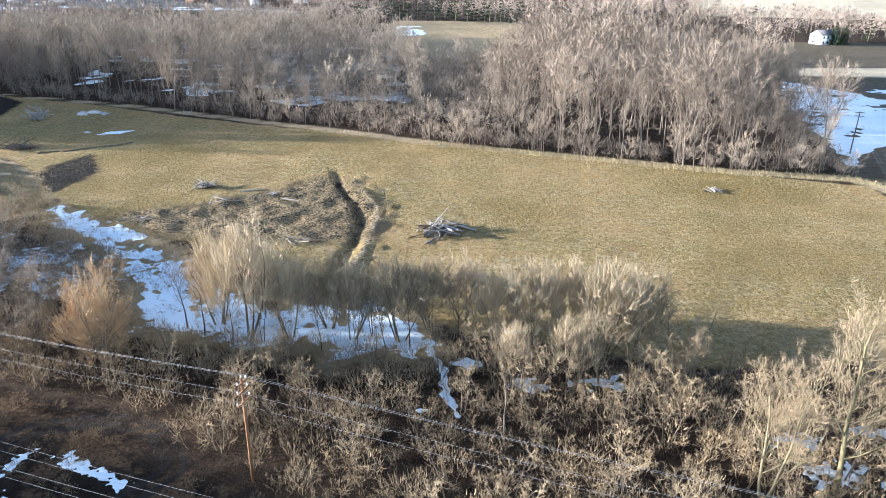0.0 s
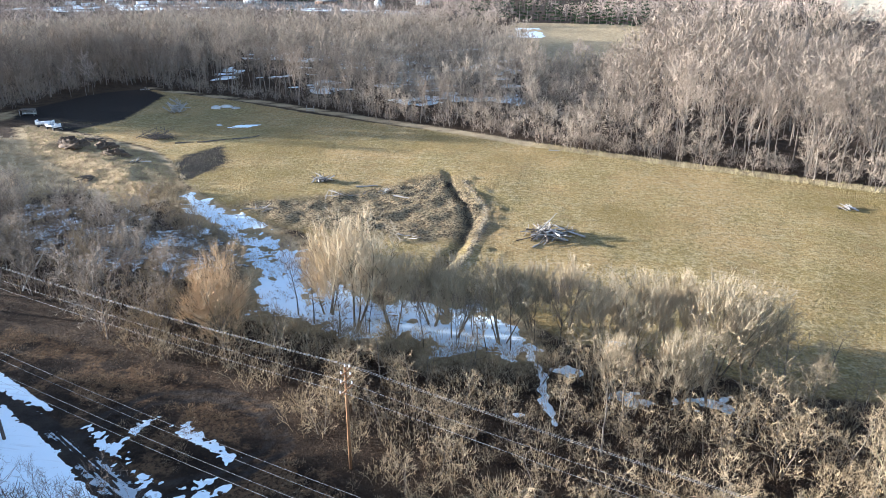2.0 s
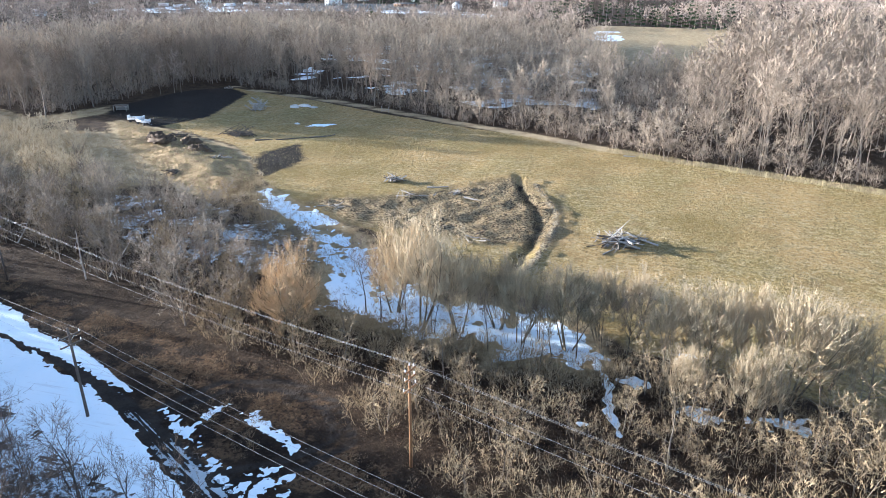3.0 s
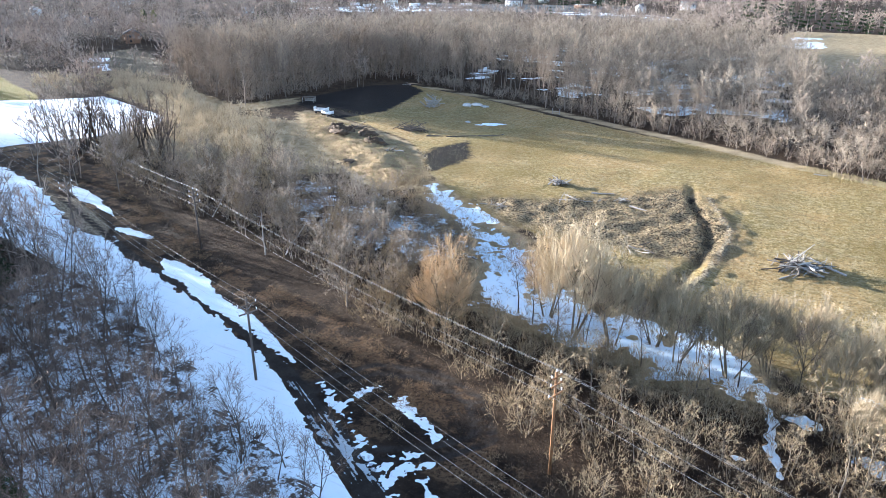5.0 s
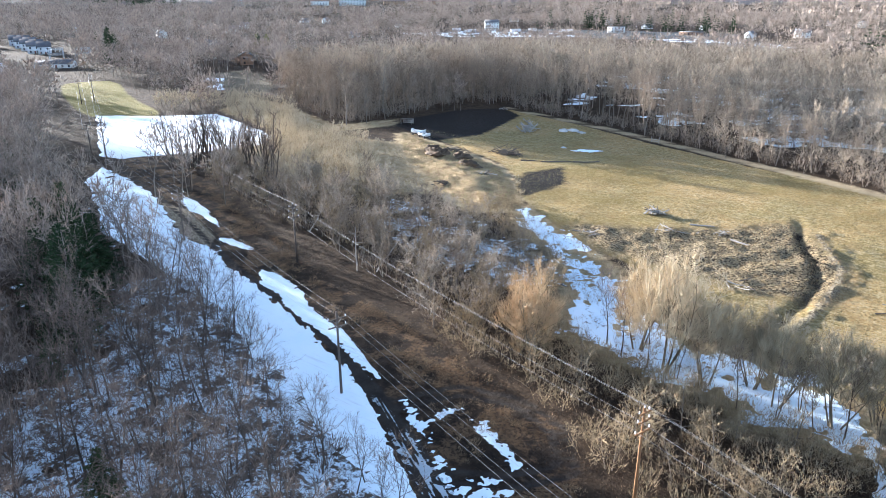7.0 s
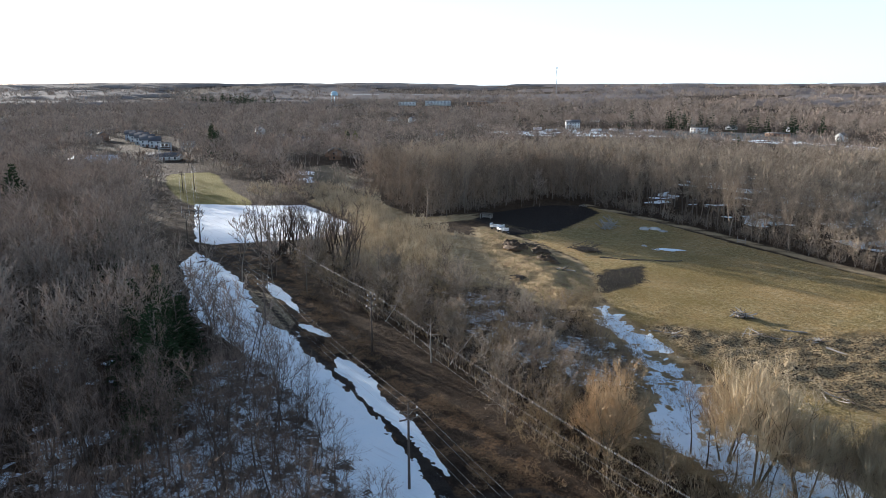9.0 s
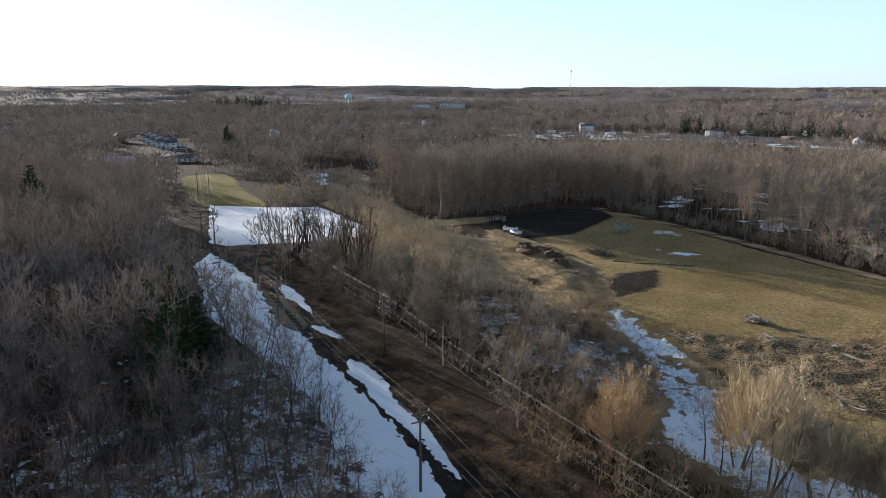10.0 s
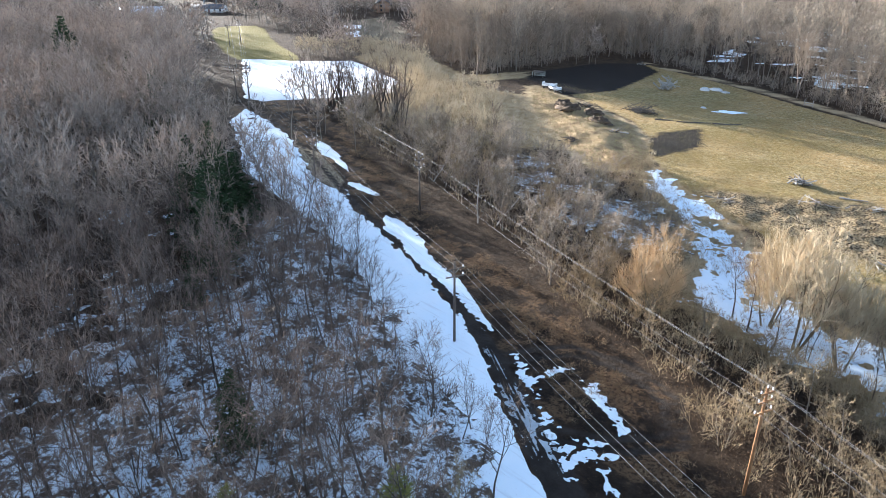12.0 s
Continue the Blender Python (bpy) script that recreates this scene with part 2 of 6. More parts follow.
    tarmac = s.mix(s.span(nf, 0.3, 0.7), (0.09, 0.09, 0.09), (0.15, 0.15, 0.15))
    col = litter
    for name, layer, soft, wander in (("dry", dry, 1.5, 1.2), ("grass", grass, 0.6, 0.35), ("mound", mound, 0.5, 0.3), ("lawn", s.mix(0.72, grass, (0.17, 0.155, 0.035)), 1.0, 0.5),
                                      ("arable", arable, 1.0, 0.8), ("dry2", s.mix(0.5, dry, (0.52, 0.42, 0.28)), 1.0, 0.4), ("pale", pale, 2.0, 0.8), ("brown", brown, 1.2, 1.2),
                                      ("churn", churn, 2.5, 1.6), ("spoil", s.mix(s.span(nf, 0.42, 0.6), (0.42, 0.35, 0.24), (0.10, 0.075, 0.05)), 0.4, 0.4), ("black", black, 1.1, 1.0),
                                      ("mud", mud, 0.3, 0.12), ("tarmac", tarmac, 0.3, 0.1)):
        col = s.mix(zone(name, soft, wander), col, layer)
    relief = s.math("ADD", s.math("ADD", s.math("MULTIPLY", n1, 0.7), s.math("MULTIPLY", lumps, 0.6)), s.math("MULTIPLY", nf, 0.8))
    return s.done(col, relief, 1.0, 1.2)


GROUND = ground_material()


# ---- ground plan ----
def fuzz(x, y, size, seed=0):
    """Smooth value noise in -1..1 with features of that size."""
    x, y = np.asarray(x, float) / size + 37.3 * seed, np.asarray(y, float) / size - 11.7 * seed
    i, j = np.floor(x), np.floor(y)
    u, v = x - i, y - j
    u, v = u * u * (3 - 2 * u), v * v * (3 - 2 * v)

    def h(a, b):
        k = np.sin(a * 127.1 + b * 311.7 + seed * 74.7) * 43758.5453
        return 2 * (k - np.floor(k)) - 1
    return ((h(i, j) * (1 - u) + h(i + 1, j) * u) * (1 - v) + (h(i, j + 1) * (1 - u) + h(i + 1, j + 1) * u) * v)


def inside(x, y, poly):
    """Signed distance to a polygon in metres, positive inside."""
    x, y = np.asarray(x, float), np.asarray(y, float)
    best, odd = np.full(x.shape, 1e9), np.zeros(x.shape, bool)
    for (ax, ay), (bx, by) in zip(poly, poly[1:] + poly[:1]):
        dx, dy = bx - ax, by - ay
        k = np.clip(((x - ax) * dx + (y - ay) * dy) / (dx * dx + dy * dy + 1e-9), 0, 1)
        best = np.minimum(best, np.hypot(x - ax - k * dx, y - ay - k * dy))
        cross = (ay > y) != (by > y)
        odd ^= cross & (x < ax + (y - ay) * dx / (dy if dy else 1e-9))
    return np.where(odd, best, -best)


def along(x, y, line):
    """Distance to a polyline in metres."""
    x, y = np.asarray(x, float), np.asarray(y, float)
    best = np.full(x.shape, 1e9)
    for (ax, ay), (bx, by) in zip(line, line[1:]):
        dx, dy = bx - ax, by - ay
        k = np.clip(((x - ax) * dx + (y - ay) * dy) / (dx * dx + dy * dy), 0, 1)
        best = np.minimum(best, np.hypot(x - ax - k * dx, y - ay - k * dy))
    return best


FIELD = [(-164, 186), (-160, 215), (-154, 240), (-107, 223), (-78, 209), (-46, 197), (-21, 190), (2, 180), (30, 170), (56, 160), (79, 152), (95, 147),
         (92, 120), (70, 76), (46, 73), (29, 72), (16, 77), (3, 80), (-4, 86), (-12, 91), (-30, 99), (-45, 111), (-56, 115),
         (-73, 128), (-84, 138), (-92, 150), (-103, 160), (-135, 174)]
TRACK = [(-194, 98), (-180, 91), (-150, 84), (-116, 73), (-98, 67), (-78, 62), (-62, 57), (-50.8, 52.1), (-42.5, 47.4), (-34.8, 43.3), (-28, 39.3), (-18, 33), (20, 14)]
BARE = [(-194, 99), (-180, 113), (-132, 90), (-89, 76), (-73, 71), (-57, 67), (-40, 63), (-31, 60), (-25, 53), (-15, 48), (5, 38), (30, 10), (-18, 30), (-44, 48), (-64, 56), (-90, 66), (-141, 81)]
RUTS = [(-47, 52), (-43, 59), (-36, 61), (-29, 58.5), (-25.5, 53.5), (-29, 48.5), (-35, 45)]
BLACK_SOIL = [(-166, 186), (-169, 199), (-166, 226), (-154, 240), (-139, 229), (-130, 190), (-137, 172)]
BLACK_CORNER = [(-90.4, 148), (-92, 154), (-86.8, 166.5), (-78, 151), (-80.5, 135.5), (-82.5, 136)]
CHURNED = [(-66, 122), (-60, 128), (-51, 131), (-37, 142), (-26, 155), (-19, 147), (-10, 130), (-8, 113), (-22, 108), (-51, 112)]
DITCH = [(-25.5, 156), (-23.5, 147), (-21.5, 140), (-17.5, 131), (-15.2, 121), (-15.6, 109), (-17, 101)]
SPOIL = [(-20, 147), (-16.5, 138), (-13, 129), (-12.2, 121), (-13.2, 107), (-14.5, 99)]
STREAM = [(-76, 129), (-60, 119), (-46, 107), (-37, 98), (-28, 89), (-19, 87), (-10, 89), (-4, 85), (-1, 77), (-3, 73), (-8, 74),
          (-14, 72), (-18, 77), (-24, 76), (-32, 77), (-40, 80), (-47, 94), (-54, 103), (-61, 109), (-69, 116), (-79, 126)]
BACKWATER = [(-46, 93), (-54, 103), (-66, 112), (-75, 104), (-66, 90), (-58, 87)]
MOUND = [(-154, 176), (-128, 168), (-101, 156), (-84, 138), (-78, 127), (-84, 119), (-98, 127), (-110, 136), (-132, 152)]
POND = [(-272, 131), (-252, 143), (-237, 162), (-182, 146), (-176, 133), (-185, 114), (-195, 98), (-203, 97)]
LAWN = [(-380, 168), (-378, 190), (-363, 190), (-321, 171), (-291, 160), (-262, 152), (-248, 143), (-258, 134), (-272, 128), (-300, 136), (-345, 152)]
GRASS_STRIP = [(-146, 81.2), (-136, 81.8), (-115, 74.6), (-109, 70), (-122, 71.5)]
LAWN_FAR = [(-345, 84), (-300, 92), (-272, 82), (-300, 74)]
FAR_POND = [(-330, 212), (-357, 243), (-356, 272), (-290, 233), (-262, 206), (-290, 198)]
RIGHT_FIELD = [(95, 148), (98, 170), (112, 215), (121, 280), (150, 330), (200, 440), (420, 430), (360, 250), (190, 130), (120, 120)]
# strip of sun between tree shadows, drawn as paler ground
RIGHT_SUN_GAP = [(150, 306), (165, 330), (300, 338), (290, 300)]
FAR_FIELD = [(-38, 320), (-40, 560), (60, 560), (48, 470), (34, 318)]
HILL_FIELD = [(230, 640), (300, 900), (250, 1500), (1500, 1900), (1700, 900), (700, 560)]
YARD = [(-520, 590), (-435, 575), (-352, 625), (-270, 655), (-130, 590), (-120, 640), (-200, 700), (-214, 790), (-432, 750)]
MEADOW = [(-246, 168), (-180, 147), (-164, 187), (-172, 196), (-182, 173), (-206, 182), (-246, 198)]
SHRUB_LAND = [(-206, 172), (-178, 160), (-139, 164), (-107, 156), (-88, 146), (-79, 133), (-84, 117), (-98, 124), (-128, 107), (-172, 122), (-178, 140)]


def track_half(x):
    """Half the width of the muddy wheel track: wider near the turning place."""
    return np.interp(x, [-100, -62, -50, -40, -28], [0.5, 0.65, 0.95, 1.4, 1.8])


def height(x, y):
    """The lie of the land."""
    x, y = np.asarray(x, float), np.asarray(y, float)
    r = np.hypot(x, y)
    z = 0.10 * fuzz(x, y, 9, 1) + 0.05 * fuzz(x, y, 2.3, 2)
    d = along(x, y, DITCH)
    s = along(x, y, SPOIL)
    c = inside(x, y, CHURNED)
    z += -1.1 * np.clip((157 - y) / 12, 0, 1) * 1.15 * np.exp(-(d / 0.8) ** 2) * (0.85 + 0.3 * fuzz(x, y, 3.0, 13)) + 0.42 * np.exp(-(s / 0.68) ** 2) * (0.8 + 0.5 * fuzz(x, y, 1.7, 3))
    z += 0.55 * np.clip(1 - np.abs(along(x, y, SPOIL) - 2.6) / 1.6, 0, 1) * np.clip(fuzz(x, y, 2.6, 14), 0, 1)
    z += np.clip(c / 4, 0, 1) * (0.34 * fuzz(x, y, 1.7, 4) + 0.18 * fuzz(x, y, 3.3, 5))
    m = np.clip(inside(x, y, MOUND) / 8, 0, 1)
    z += m * (1.1 + 0.8 * fuzz(x, y, 7, 6) + 0.45 * fuzz(x, y, 2.4, 7))
    t = along(x, y, TRACK)
    z += np.where(t < 4, 0.04 * np.cos(t * 2.6) - 0.06, 0) * np.clip(1.6 - t / 2.5, 0, 1)
    z += -0.16 * np.exp(-((along(x, y, RUTS) - 0.9) / 0.35) ** 2)
    st = np.clip(inside(x, y, STREAM) / 5, 0, 1)
    z -= 0.5 * st
    z += np.clip((r - 900) / 2600, 0, 1) ** 1.5 * (58 + 16 * fuzz(x, y, 800, 8) + 7 * fuzz(x, y, 300, 9))
    hill = np.clip(inside(x, y, HILL_FIELD) / 350, 0, 1)
    return z + 26 * hill


def axis(lo, hi, fine_lo, fine_hi, step):
    mid = list(np.arange(fine_lo, fine_hi + step, step))
    out, s = [], step
    v = mid[-1]
    while v < hi:
        s = min(s * 1.065, 130)
        v += s
        out.append(v)
    low, s, v = [], step, mid[0]
    while v > lo:
        s = min(s * 1.065, 130)
        v -= s
        low.append(v)
    return np.array(low[::-1] + mid + out)


def sheet(name, xs, ys, zfun, mat):
    gx, gy = np.meshgrid(xs, ys)
    v = np.stack([gx, gy, zfun(gx, gy)], -1).reshape(-1, 3)
    ny, nx = gx.shape
    i = np.arange(nx * ny).reshape(ny, nx)
    f = np.stack([i[:-1, :-1], i[:-1, 1:], i[1:, 1:], i[1:, :-1]], -1).reshape(-1, 4)
    me = mesh_of(name, v, f, mat)
    me.polygons.foreach_set("use_smooth", np.ones(len(f), bool))
    return me, v


def mesh_of(name, v, f, mat):
    """A mesh from arrays of places and of triangles or quads."""
    me = bpy.data.meshes.new(name)
    v, f = np.asarray(v, np.float32), np.asarray(f, np.int32)
    k = f.shape[1]
    me.vertices.add(len(v))
    me.vertices.foreach_set("co", v.ravel())
    me.loops.add(f.size)
    me.loops.foreach_set("vertex_index", f.ravel())
    me.polygons.add(len(f))
    me.polygons.foreach_set("loop_start", np.arange(len(f), dtype=np.int32) * k)
    me.materials.append(mat)
    me.update(calc_edges=True)
    me.validate()
    return me


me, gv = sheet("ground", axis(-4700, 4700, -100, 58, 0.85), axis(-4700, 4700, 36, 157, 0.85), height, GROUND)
gx, gy = gv[:, 0], gv[:, 1]
ZONES = {
    "dry": np.maximum.reduce([inside(gx, gy, FAR_FIELD), inside(gx, gy, MEADOW), inside(gx, gy, SHRUB_LAND), inside(gx, gy, MOUND) + 2, inside(gx, gy, STREAM) + 1.5]),
    "mound": inside(gx, gy, MOUND),
    "grass": inside(gx, gy, FIELD),
    "lawn": np.maximum.reduce([inside(gx, gy, LAWN), inside(gx, gy, LAWN_FAR)]),
    "dry2": 2.2 - along(gx, gy, [(-154, 241), (-102, 224.5), (-51, 202.5), (-30, 194), (-4, 181.5), (37, 167.5), (68, 157.5), (94, 152.5), (99, 140), (94, 118), (78, 76)]) ,
    "arable": np.maximum(inside(gx, gy, RIGHT_FIELD), inside(gx, gy, FAR_POND)),
    "pale": np.maximum.reduce([inside(gx, gy, HILL_FIELD), inside(gx, gy, RIGHT_SUN_GAP)]),
    "brown": inside(gx, gy, BARE),
    "churn": inside(gx, gy, CHURNED) - 2,
    "spoil": np.maximum(0.6 - along(gx, gy, SPOIL), inside(gx, gy, GRASS_STRIP)),
    # the last term blackens the ditch bed: its shade as ground colour
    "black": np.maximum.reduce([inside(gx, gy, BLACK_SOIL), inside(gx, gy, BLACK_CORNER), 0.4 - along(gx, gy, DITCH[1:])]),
    "mud": np.maximum(track_half(gx) + 0.15 - along(gx, gy, TRACK), 0.45 - np.abs(along(gx, gy, RUTS) - 0.9)),
    "tarmac": inside(gx, gy, YARD),
}
for zone_name, field in ZONES.items():
    at = me.attributes.new(zone_name, "FLOAT", "POINT")
    at.data.foreach_set("value", np.clip(field, -40, 40).astype(np.float32))
tagged(new("ground", me), "winter ground with straw-coloured grass, leaf litter and bare mud", "ground", kind="structure")


# ---- snow: thin sheets with ragged melting edges ----
def snow_sheet(name, amount, box, cell, label, mat=SNOW, thick=0.045, kind="structure", rough=0.0, category="snow"):
    """The part of a box in which amount(x, y) is over 0, as a sheet with a rim."""
    x0, y0, x1, y1 = box
    xs, ys = np.arange(x0, x1 + cell, cell), np.arange(y0, y1 + cell, cell)
    gx, gy = np.meshgrid(xs, ys)
    a = amount(gx, gy)
    z = height(gx, gy) + thick * np.clip(a * 2.0, 0.25, 1.0)
    if rough:
        z += np.random.default_rng(5).uniform(-rough, rough, z.shape)
    verts, faces, seen = [], [], {}

    def vert(key, p):
        if key not in seen:
            seen[key] = len(verts)
            verts.append(p)
        return seen[key]

    hot = a > 0
    some = hot[:-1, :-1] | hot[1:, :-1] | hot[:-1, 1:] | hot[1:, 1:]
    for j, i in zip(*np.nonzero(some)):
        ring = [(j, i), (j, i + 1), (j + 1, i + 1), (j + 1, i)]
        poly = []
        for (p, q) in zip(ring, ring[1:] + ring[:1]):
            if a[p] > 0:
                poly.append(vert(p, (gx[p], gy[p], z[p])))
            if (a[p] > 0) != (a[q] > 0):
                k = a[p] / (a[p] - a[q])
                key = (min(p, q), max(p, q))
                rx, ry = gx[p] + k * (gx[q] - gx[p]), gy[p] + k * (gy[q] - gy[p])
                rz = z[p] + k * (z[q] - z[p])
                poly.append(vert(key, (rx, ry, rz - thick * 0.6)))
        for k in range(1, len(poly) - 1):
            faces.append((poly[0], poly[k], poly[k + 1]))
    if not faces:
        return None
    sm = mesh_of(name, verts, faces, mat)
    sm.polygons.foreach_set("use_smooth", np.full(len(faces), not rough))
    return tagged(new(name, sm), label, category, kind="stuff" if name == "snow_cover" else kind)


def patchy(poly, ragged=1.0, holes=0.0, seed=0, size=1.0, flow=1.0):
    def f(x, y):
        d = inside(x, y, poly)
        fine = 0.6 * fuzz(x, y, 0.6 * size, seed + 2) + 0.3 * fuzz(x, y, 0.42 * size, seed + 3)
        x, y = (x * 0.9 - y * 0.43) / flow, x * 0.43 + y * 0.9
        n = 1.6 * fuzz(x, y, 3.2 * size, seed) + 0.9 * fuzz(x, y, 1.3 * size, seed + 1) + fine
        return np.minimum(d, 2.5) + ragged * n - holes
    return f


def strip(line, width, seed):
    """Snow left along a line, torn into strings and crumbs."""
    def f(x, y):
        return width + 0.25 - along(x, y, line) + 0.75 * fuzz(x, y, 1.1, seed) + 0.5 * fuzz(x, y, 0.5, seed + 1) + 0.35 * fuzz(x, y, 0.25, seed + 2)
    return f


SNOW_ROAD = [(-188, 90), (-173, 88), (-148, 83), (-116, 73), (-98, 67), (-78, 62), (-62, 57), (-50.8, 52.1), (-42.5, 47.4), (-34.8, 43.3), (-28, 39.3), (-18, 33), (-20, 20), (-32, 34),
             (-40, 39.5), (-46, 41.5), (-52, 41), (-62, 45), (-79, 53), (-102, 58), (-135, 63), (-178, 81)]
track_gap = lambda x, y: along(x, y, TRACK)


def road_snow(x, y):
    t = track_gap(x, y) - track_half(x)
    edge = t + 0.3 * fuzz(x, y, 2.2, 12) + 0.14 * fuzz(x, y, 0.7, 14) + 0.12 * fuzz(x, y, 0.45, 15) + 0.4 * fuzz((x * 0.86 - y * 0.5) / 7, x * 0.5 + y * 0.86, 0.5, 13)
    crumbs = np.where(t < 1.6, 0.5 * np.clip(fuzz(x * 0.5 + y * 0.25, y + x * 0.55, 0.55, 16) + 0.2, -0.1, 1) * np.clip(1.3 - t, 0, 1), 0)
    weeds = np.clip(fuzz(x, y, 0.55, 17) + 0.6 * fuzz(x, y, 5, 18) - 0.95, 0, 1) * 3
    return np.minimum.reduce([patchy(SNOW_ROAD, 0.4, -0.5, 11, 1.6)(x, y), edge, -inside(x, y, GRASS_STRIP) + 0.8 * fuzz(x, y, 2.5, 19)]) - crumbs - weeds


def track_ice(x, y):
    """Grey ice that the wheels have left in long strings down the track."""
    side = np.where(y > np.interp(x, [p[0] for p in TRACK], [p[1] for p in TRACK]), 1, -1)
    s = track_gap(x, y) * side / track_half(x)
    u, v = x * 0.86 - y * 0.5, x * 0.5 + y * 0.86
    lanes = np.maximum.reduce([0.075 - np.abs(s - c) for c in (-0.8, -0.5, -0.2, 0.2, 0.5, 0.8)])
    torn = 0.13 * fuzz(u / 9, v, 0.4, 20) + 0.05 * fuzz(u, v, 0.4, 21) + 0.1 * fuzz(u, v, 6, 22)
    return np.minimum(lanes + torn - 0.02, 1 - np.abs(s)) - np.clip((-50 - x) / 14, 0, 1)


snow_sheet("snow_verge", road_snow, (-190, 50, -100, 95), 0.6, "packed shaded snow beside the muddy track")
snow_sheet("snow_verge", road_snow, (-100, 18, -16, 66), 0.24, "packed shaded snow beside the muddy track")
snow_sheet("track_ice", track_ice, (-66, 30, -20, 60), 0.14, "grey ice left in the wheel ruts", RUT_ICE, 0.06)
VERGES = [[(-146, 87), (-140, 87), (-122, 81.2), (-119, 78.6), (-134, 81.5)], [(-113, 74.4), (-110.5, 75.8), (-103.5, 74.2), (-108, 72.8)],
          [(-93.7, 69), (-90.4, 70), (-79.7, 66.4), (-74, 63), (-66, 61.2), (-58.4, 57.9), (-52.8, 55), (-58, 56.4), (-64.8, 58.9), (-71.2, 60.5), (-82.9, 63.9), (-88.8, 65.1)]]
for n, poly in enumerate(VERGES):
    px, py = [p[0] for p in poly], [p[1] for p in poly]
    snow_sheet("snow_patch", patchy(poly, 0.36, -0.15, 21 + n, 0.8, 2.4), (min(px) - 3, min(py) - 3, max(px) + 3, max(py) + 3), 0.17, "melting snow patch on dark mud beside the track")
STRIPS = [([(-47, 53.2), (-43.3, 50.6), (-39.9, 48.7), (-36.7, 46.5), (-32.9, 44.1), (-30.4, 42.8), (-28.9, 42.2)], 0.12), ([(-42.3, 50), (-41.5, 52.5), (-40.7, 55.1)], 0.1), ([(-32.2, 43.7), (-31.9, 45.9), (-30.6, 47.4)], 0.25),
          ([(-30.4, 42.8), (-30.3, 45.2), (-28.7, 47.1)], 0.25), ([(-37.6, 55.2), (-34.5, 53.2), (-32.3, 52.1), (-29.9, 50.7)], 0.3), ([(-27.5, 44.5), (-26, 42.5), (-24, 41)], 0.0)]
for n, (line, width) in enumerate(STRIPS):
    px, py = [p[0] for p in line], [p[1] for p in line]
    snow_sheet("snow_patch", strip(line, width, 121 + 5 * n), (min(px) - 2, min(py) - 2, max(px) + 2, max(py) + 2), 0.13, "torn strings of melting snow on dark mud", SNOW, 0.055)
snow_sheet("stream_snow", patchy(STREAM, 1.35, 1.1, 31, 1.0), (-84, 68, 4, 134), 0.25, "snow over the frozen stream below the willows", STREAM_SNOW)
snow_sheet("stream_snow", patchy(BACKWATER, 1.4, 1.5, 35, 0.9), (-80, 84, -42, 116), 0.25, "patchy snow in a brushy backwater", WOOD_SNOW)
snow_sheet("stream_snow", lambda x, y: 0.55 - along(x, y, [(-2, 77), (0.3, 71), (0.6, 66), (2, 62)]) + 0.4 * fuzz(x, y, 1, 33), (-5, 58, 6, 80), 0.3, "narrow snow strip in the stream bed")
WEST_WOOD = [(-200, 93), (-186, 86), (-176, 81), (-135, 63), (-102, 58), (-79, 53), (-62, 45), (-52, 41), (-46, 41.5), (-40, 39.5), (-32, 34), (-20, 20), (-20, -20), (-330, -40), (-380, 50), (-335, 105), (-310, 132), (-276, 125)]
snow_sheet("snow_cover", lambda x, y: (patchy([(-160, 76), (-135, 67), (-102, 61), (-79, 55), (-62, 48), (-50, 44), (-38, 40), (-30, 34), (-18, 20), (-20, -20), (-112, -20), (-130, 20), (-150, 56)], 1.0, 0.15, 41, 0.9)(x, y) + np.minimum(3.4 * fuzz(x, y, 8, 46) + 1.6 * fuzz(x, y, 3, 47) + 1.5 * fuzz(x, y, 1.2, 48) + 3.2 - np.clip((-x - 58 - 0.35 * (y - 20)) / 5, 0, 9), 0)), (-165, -20, -18, 80), 0.45, "thin patchy snow on the floor of the bare wood", WOOD_SNOW)
for n, (cx, cy, rx, ry, seed) in enumerate(((3, 72.5, 2.2, 1.6, 51), (9, 80, 1.4, 2.0, 52), (10, 68, 3.0, 2.4, 53), (18, 69, 4.5, 2.2, 54), (-2, 63, 1.2, 0.7, 55),
                                            (37, 58.5, 4.5, 2.0, 56), (38.5, 53.5, 4.5, 2.4, 57), (44, 52, 2.5, 1.5, 58), (46, 60, 3, 1.5, 60))):
    snow_sheet("snow_patch", lambda x, y: 1.2 * (1 - np.hypot((x - cx) / rx / 0.8, (y - cy) / ry / 0.8)) + 0.6 * fuzz(x, y, 1.4, seed) + 0.5 * fuzz(x, y, 0.7, seed) + 0.3 * fuzz(x, y, 0.4, seed) - 0.3,
               (cx - rx * 2, cy - ry * 2, cx + rx * 2, cy + ry * 2), 0.2, "melting snow patch among the brush")
GREY_BRUSH = [(-167, 113), (-127, 105), (-117, 118), (-98, 124), (-82, 120), (-70, 114), (-66, 92), (-59, 88), (-44, 72), (-50, 66), (-58, 71), (-70, 77), (-88, 83), (-104, 87), (-115, 88), (-132, 94), (-156, 98)]
snow_sheet("snow_cover", patchy([(-112, 112), (-98, 118), (-82, 116), (-70, 112), (-64, 96), (-60, 90), (-70, 88), (-90, 95)], 1.4, 2.6, 61, 1.1), (-168, 70, -40, 126), 0.4, "snow remnants under grey brush", WOOD_SNOW)
snow_sheet("field_snow", patchy([(100, 165), (108, 200), (120, 250), (140, 292), (156, 262), (160, 250), (146, 225), (142, 200), (122, 186)], 1.6, 0.3, 71, 2.5), (85, 150, 180, 300), 1.2, "shaded snow drift on the ploughed field")
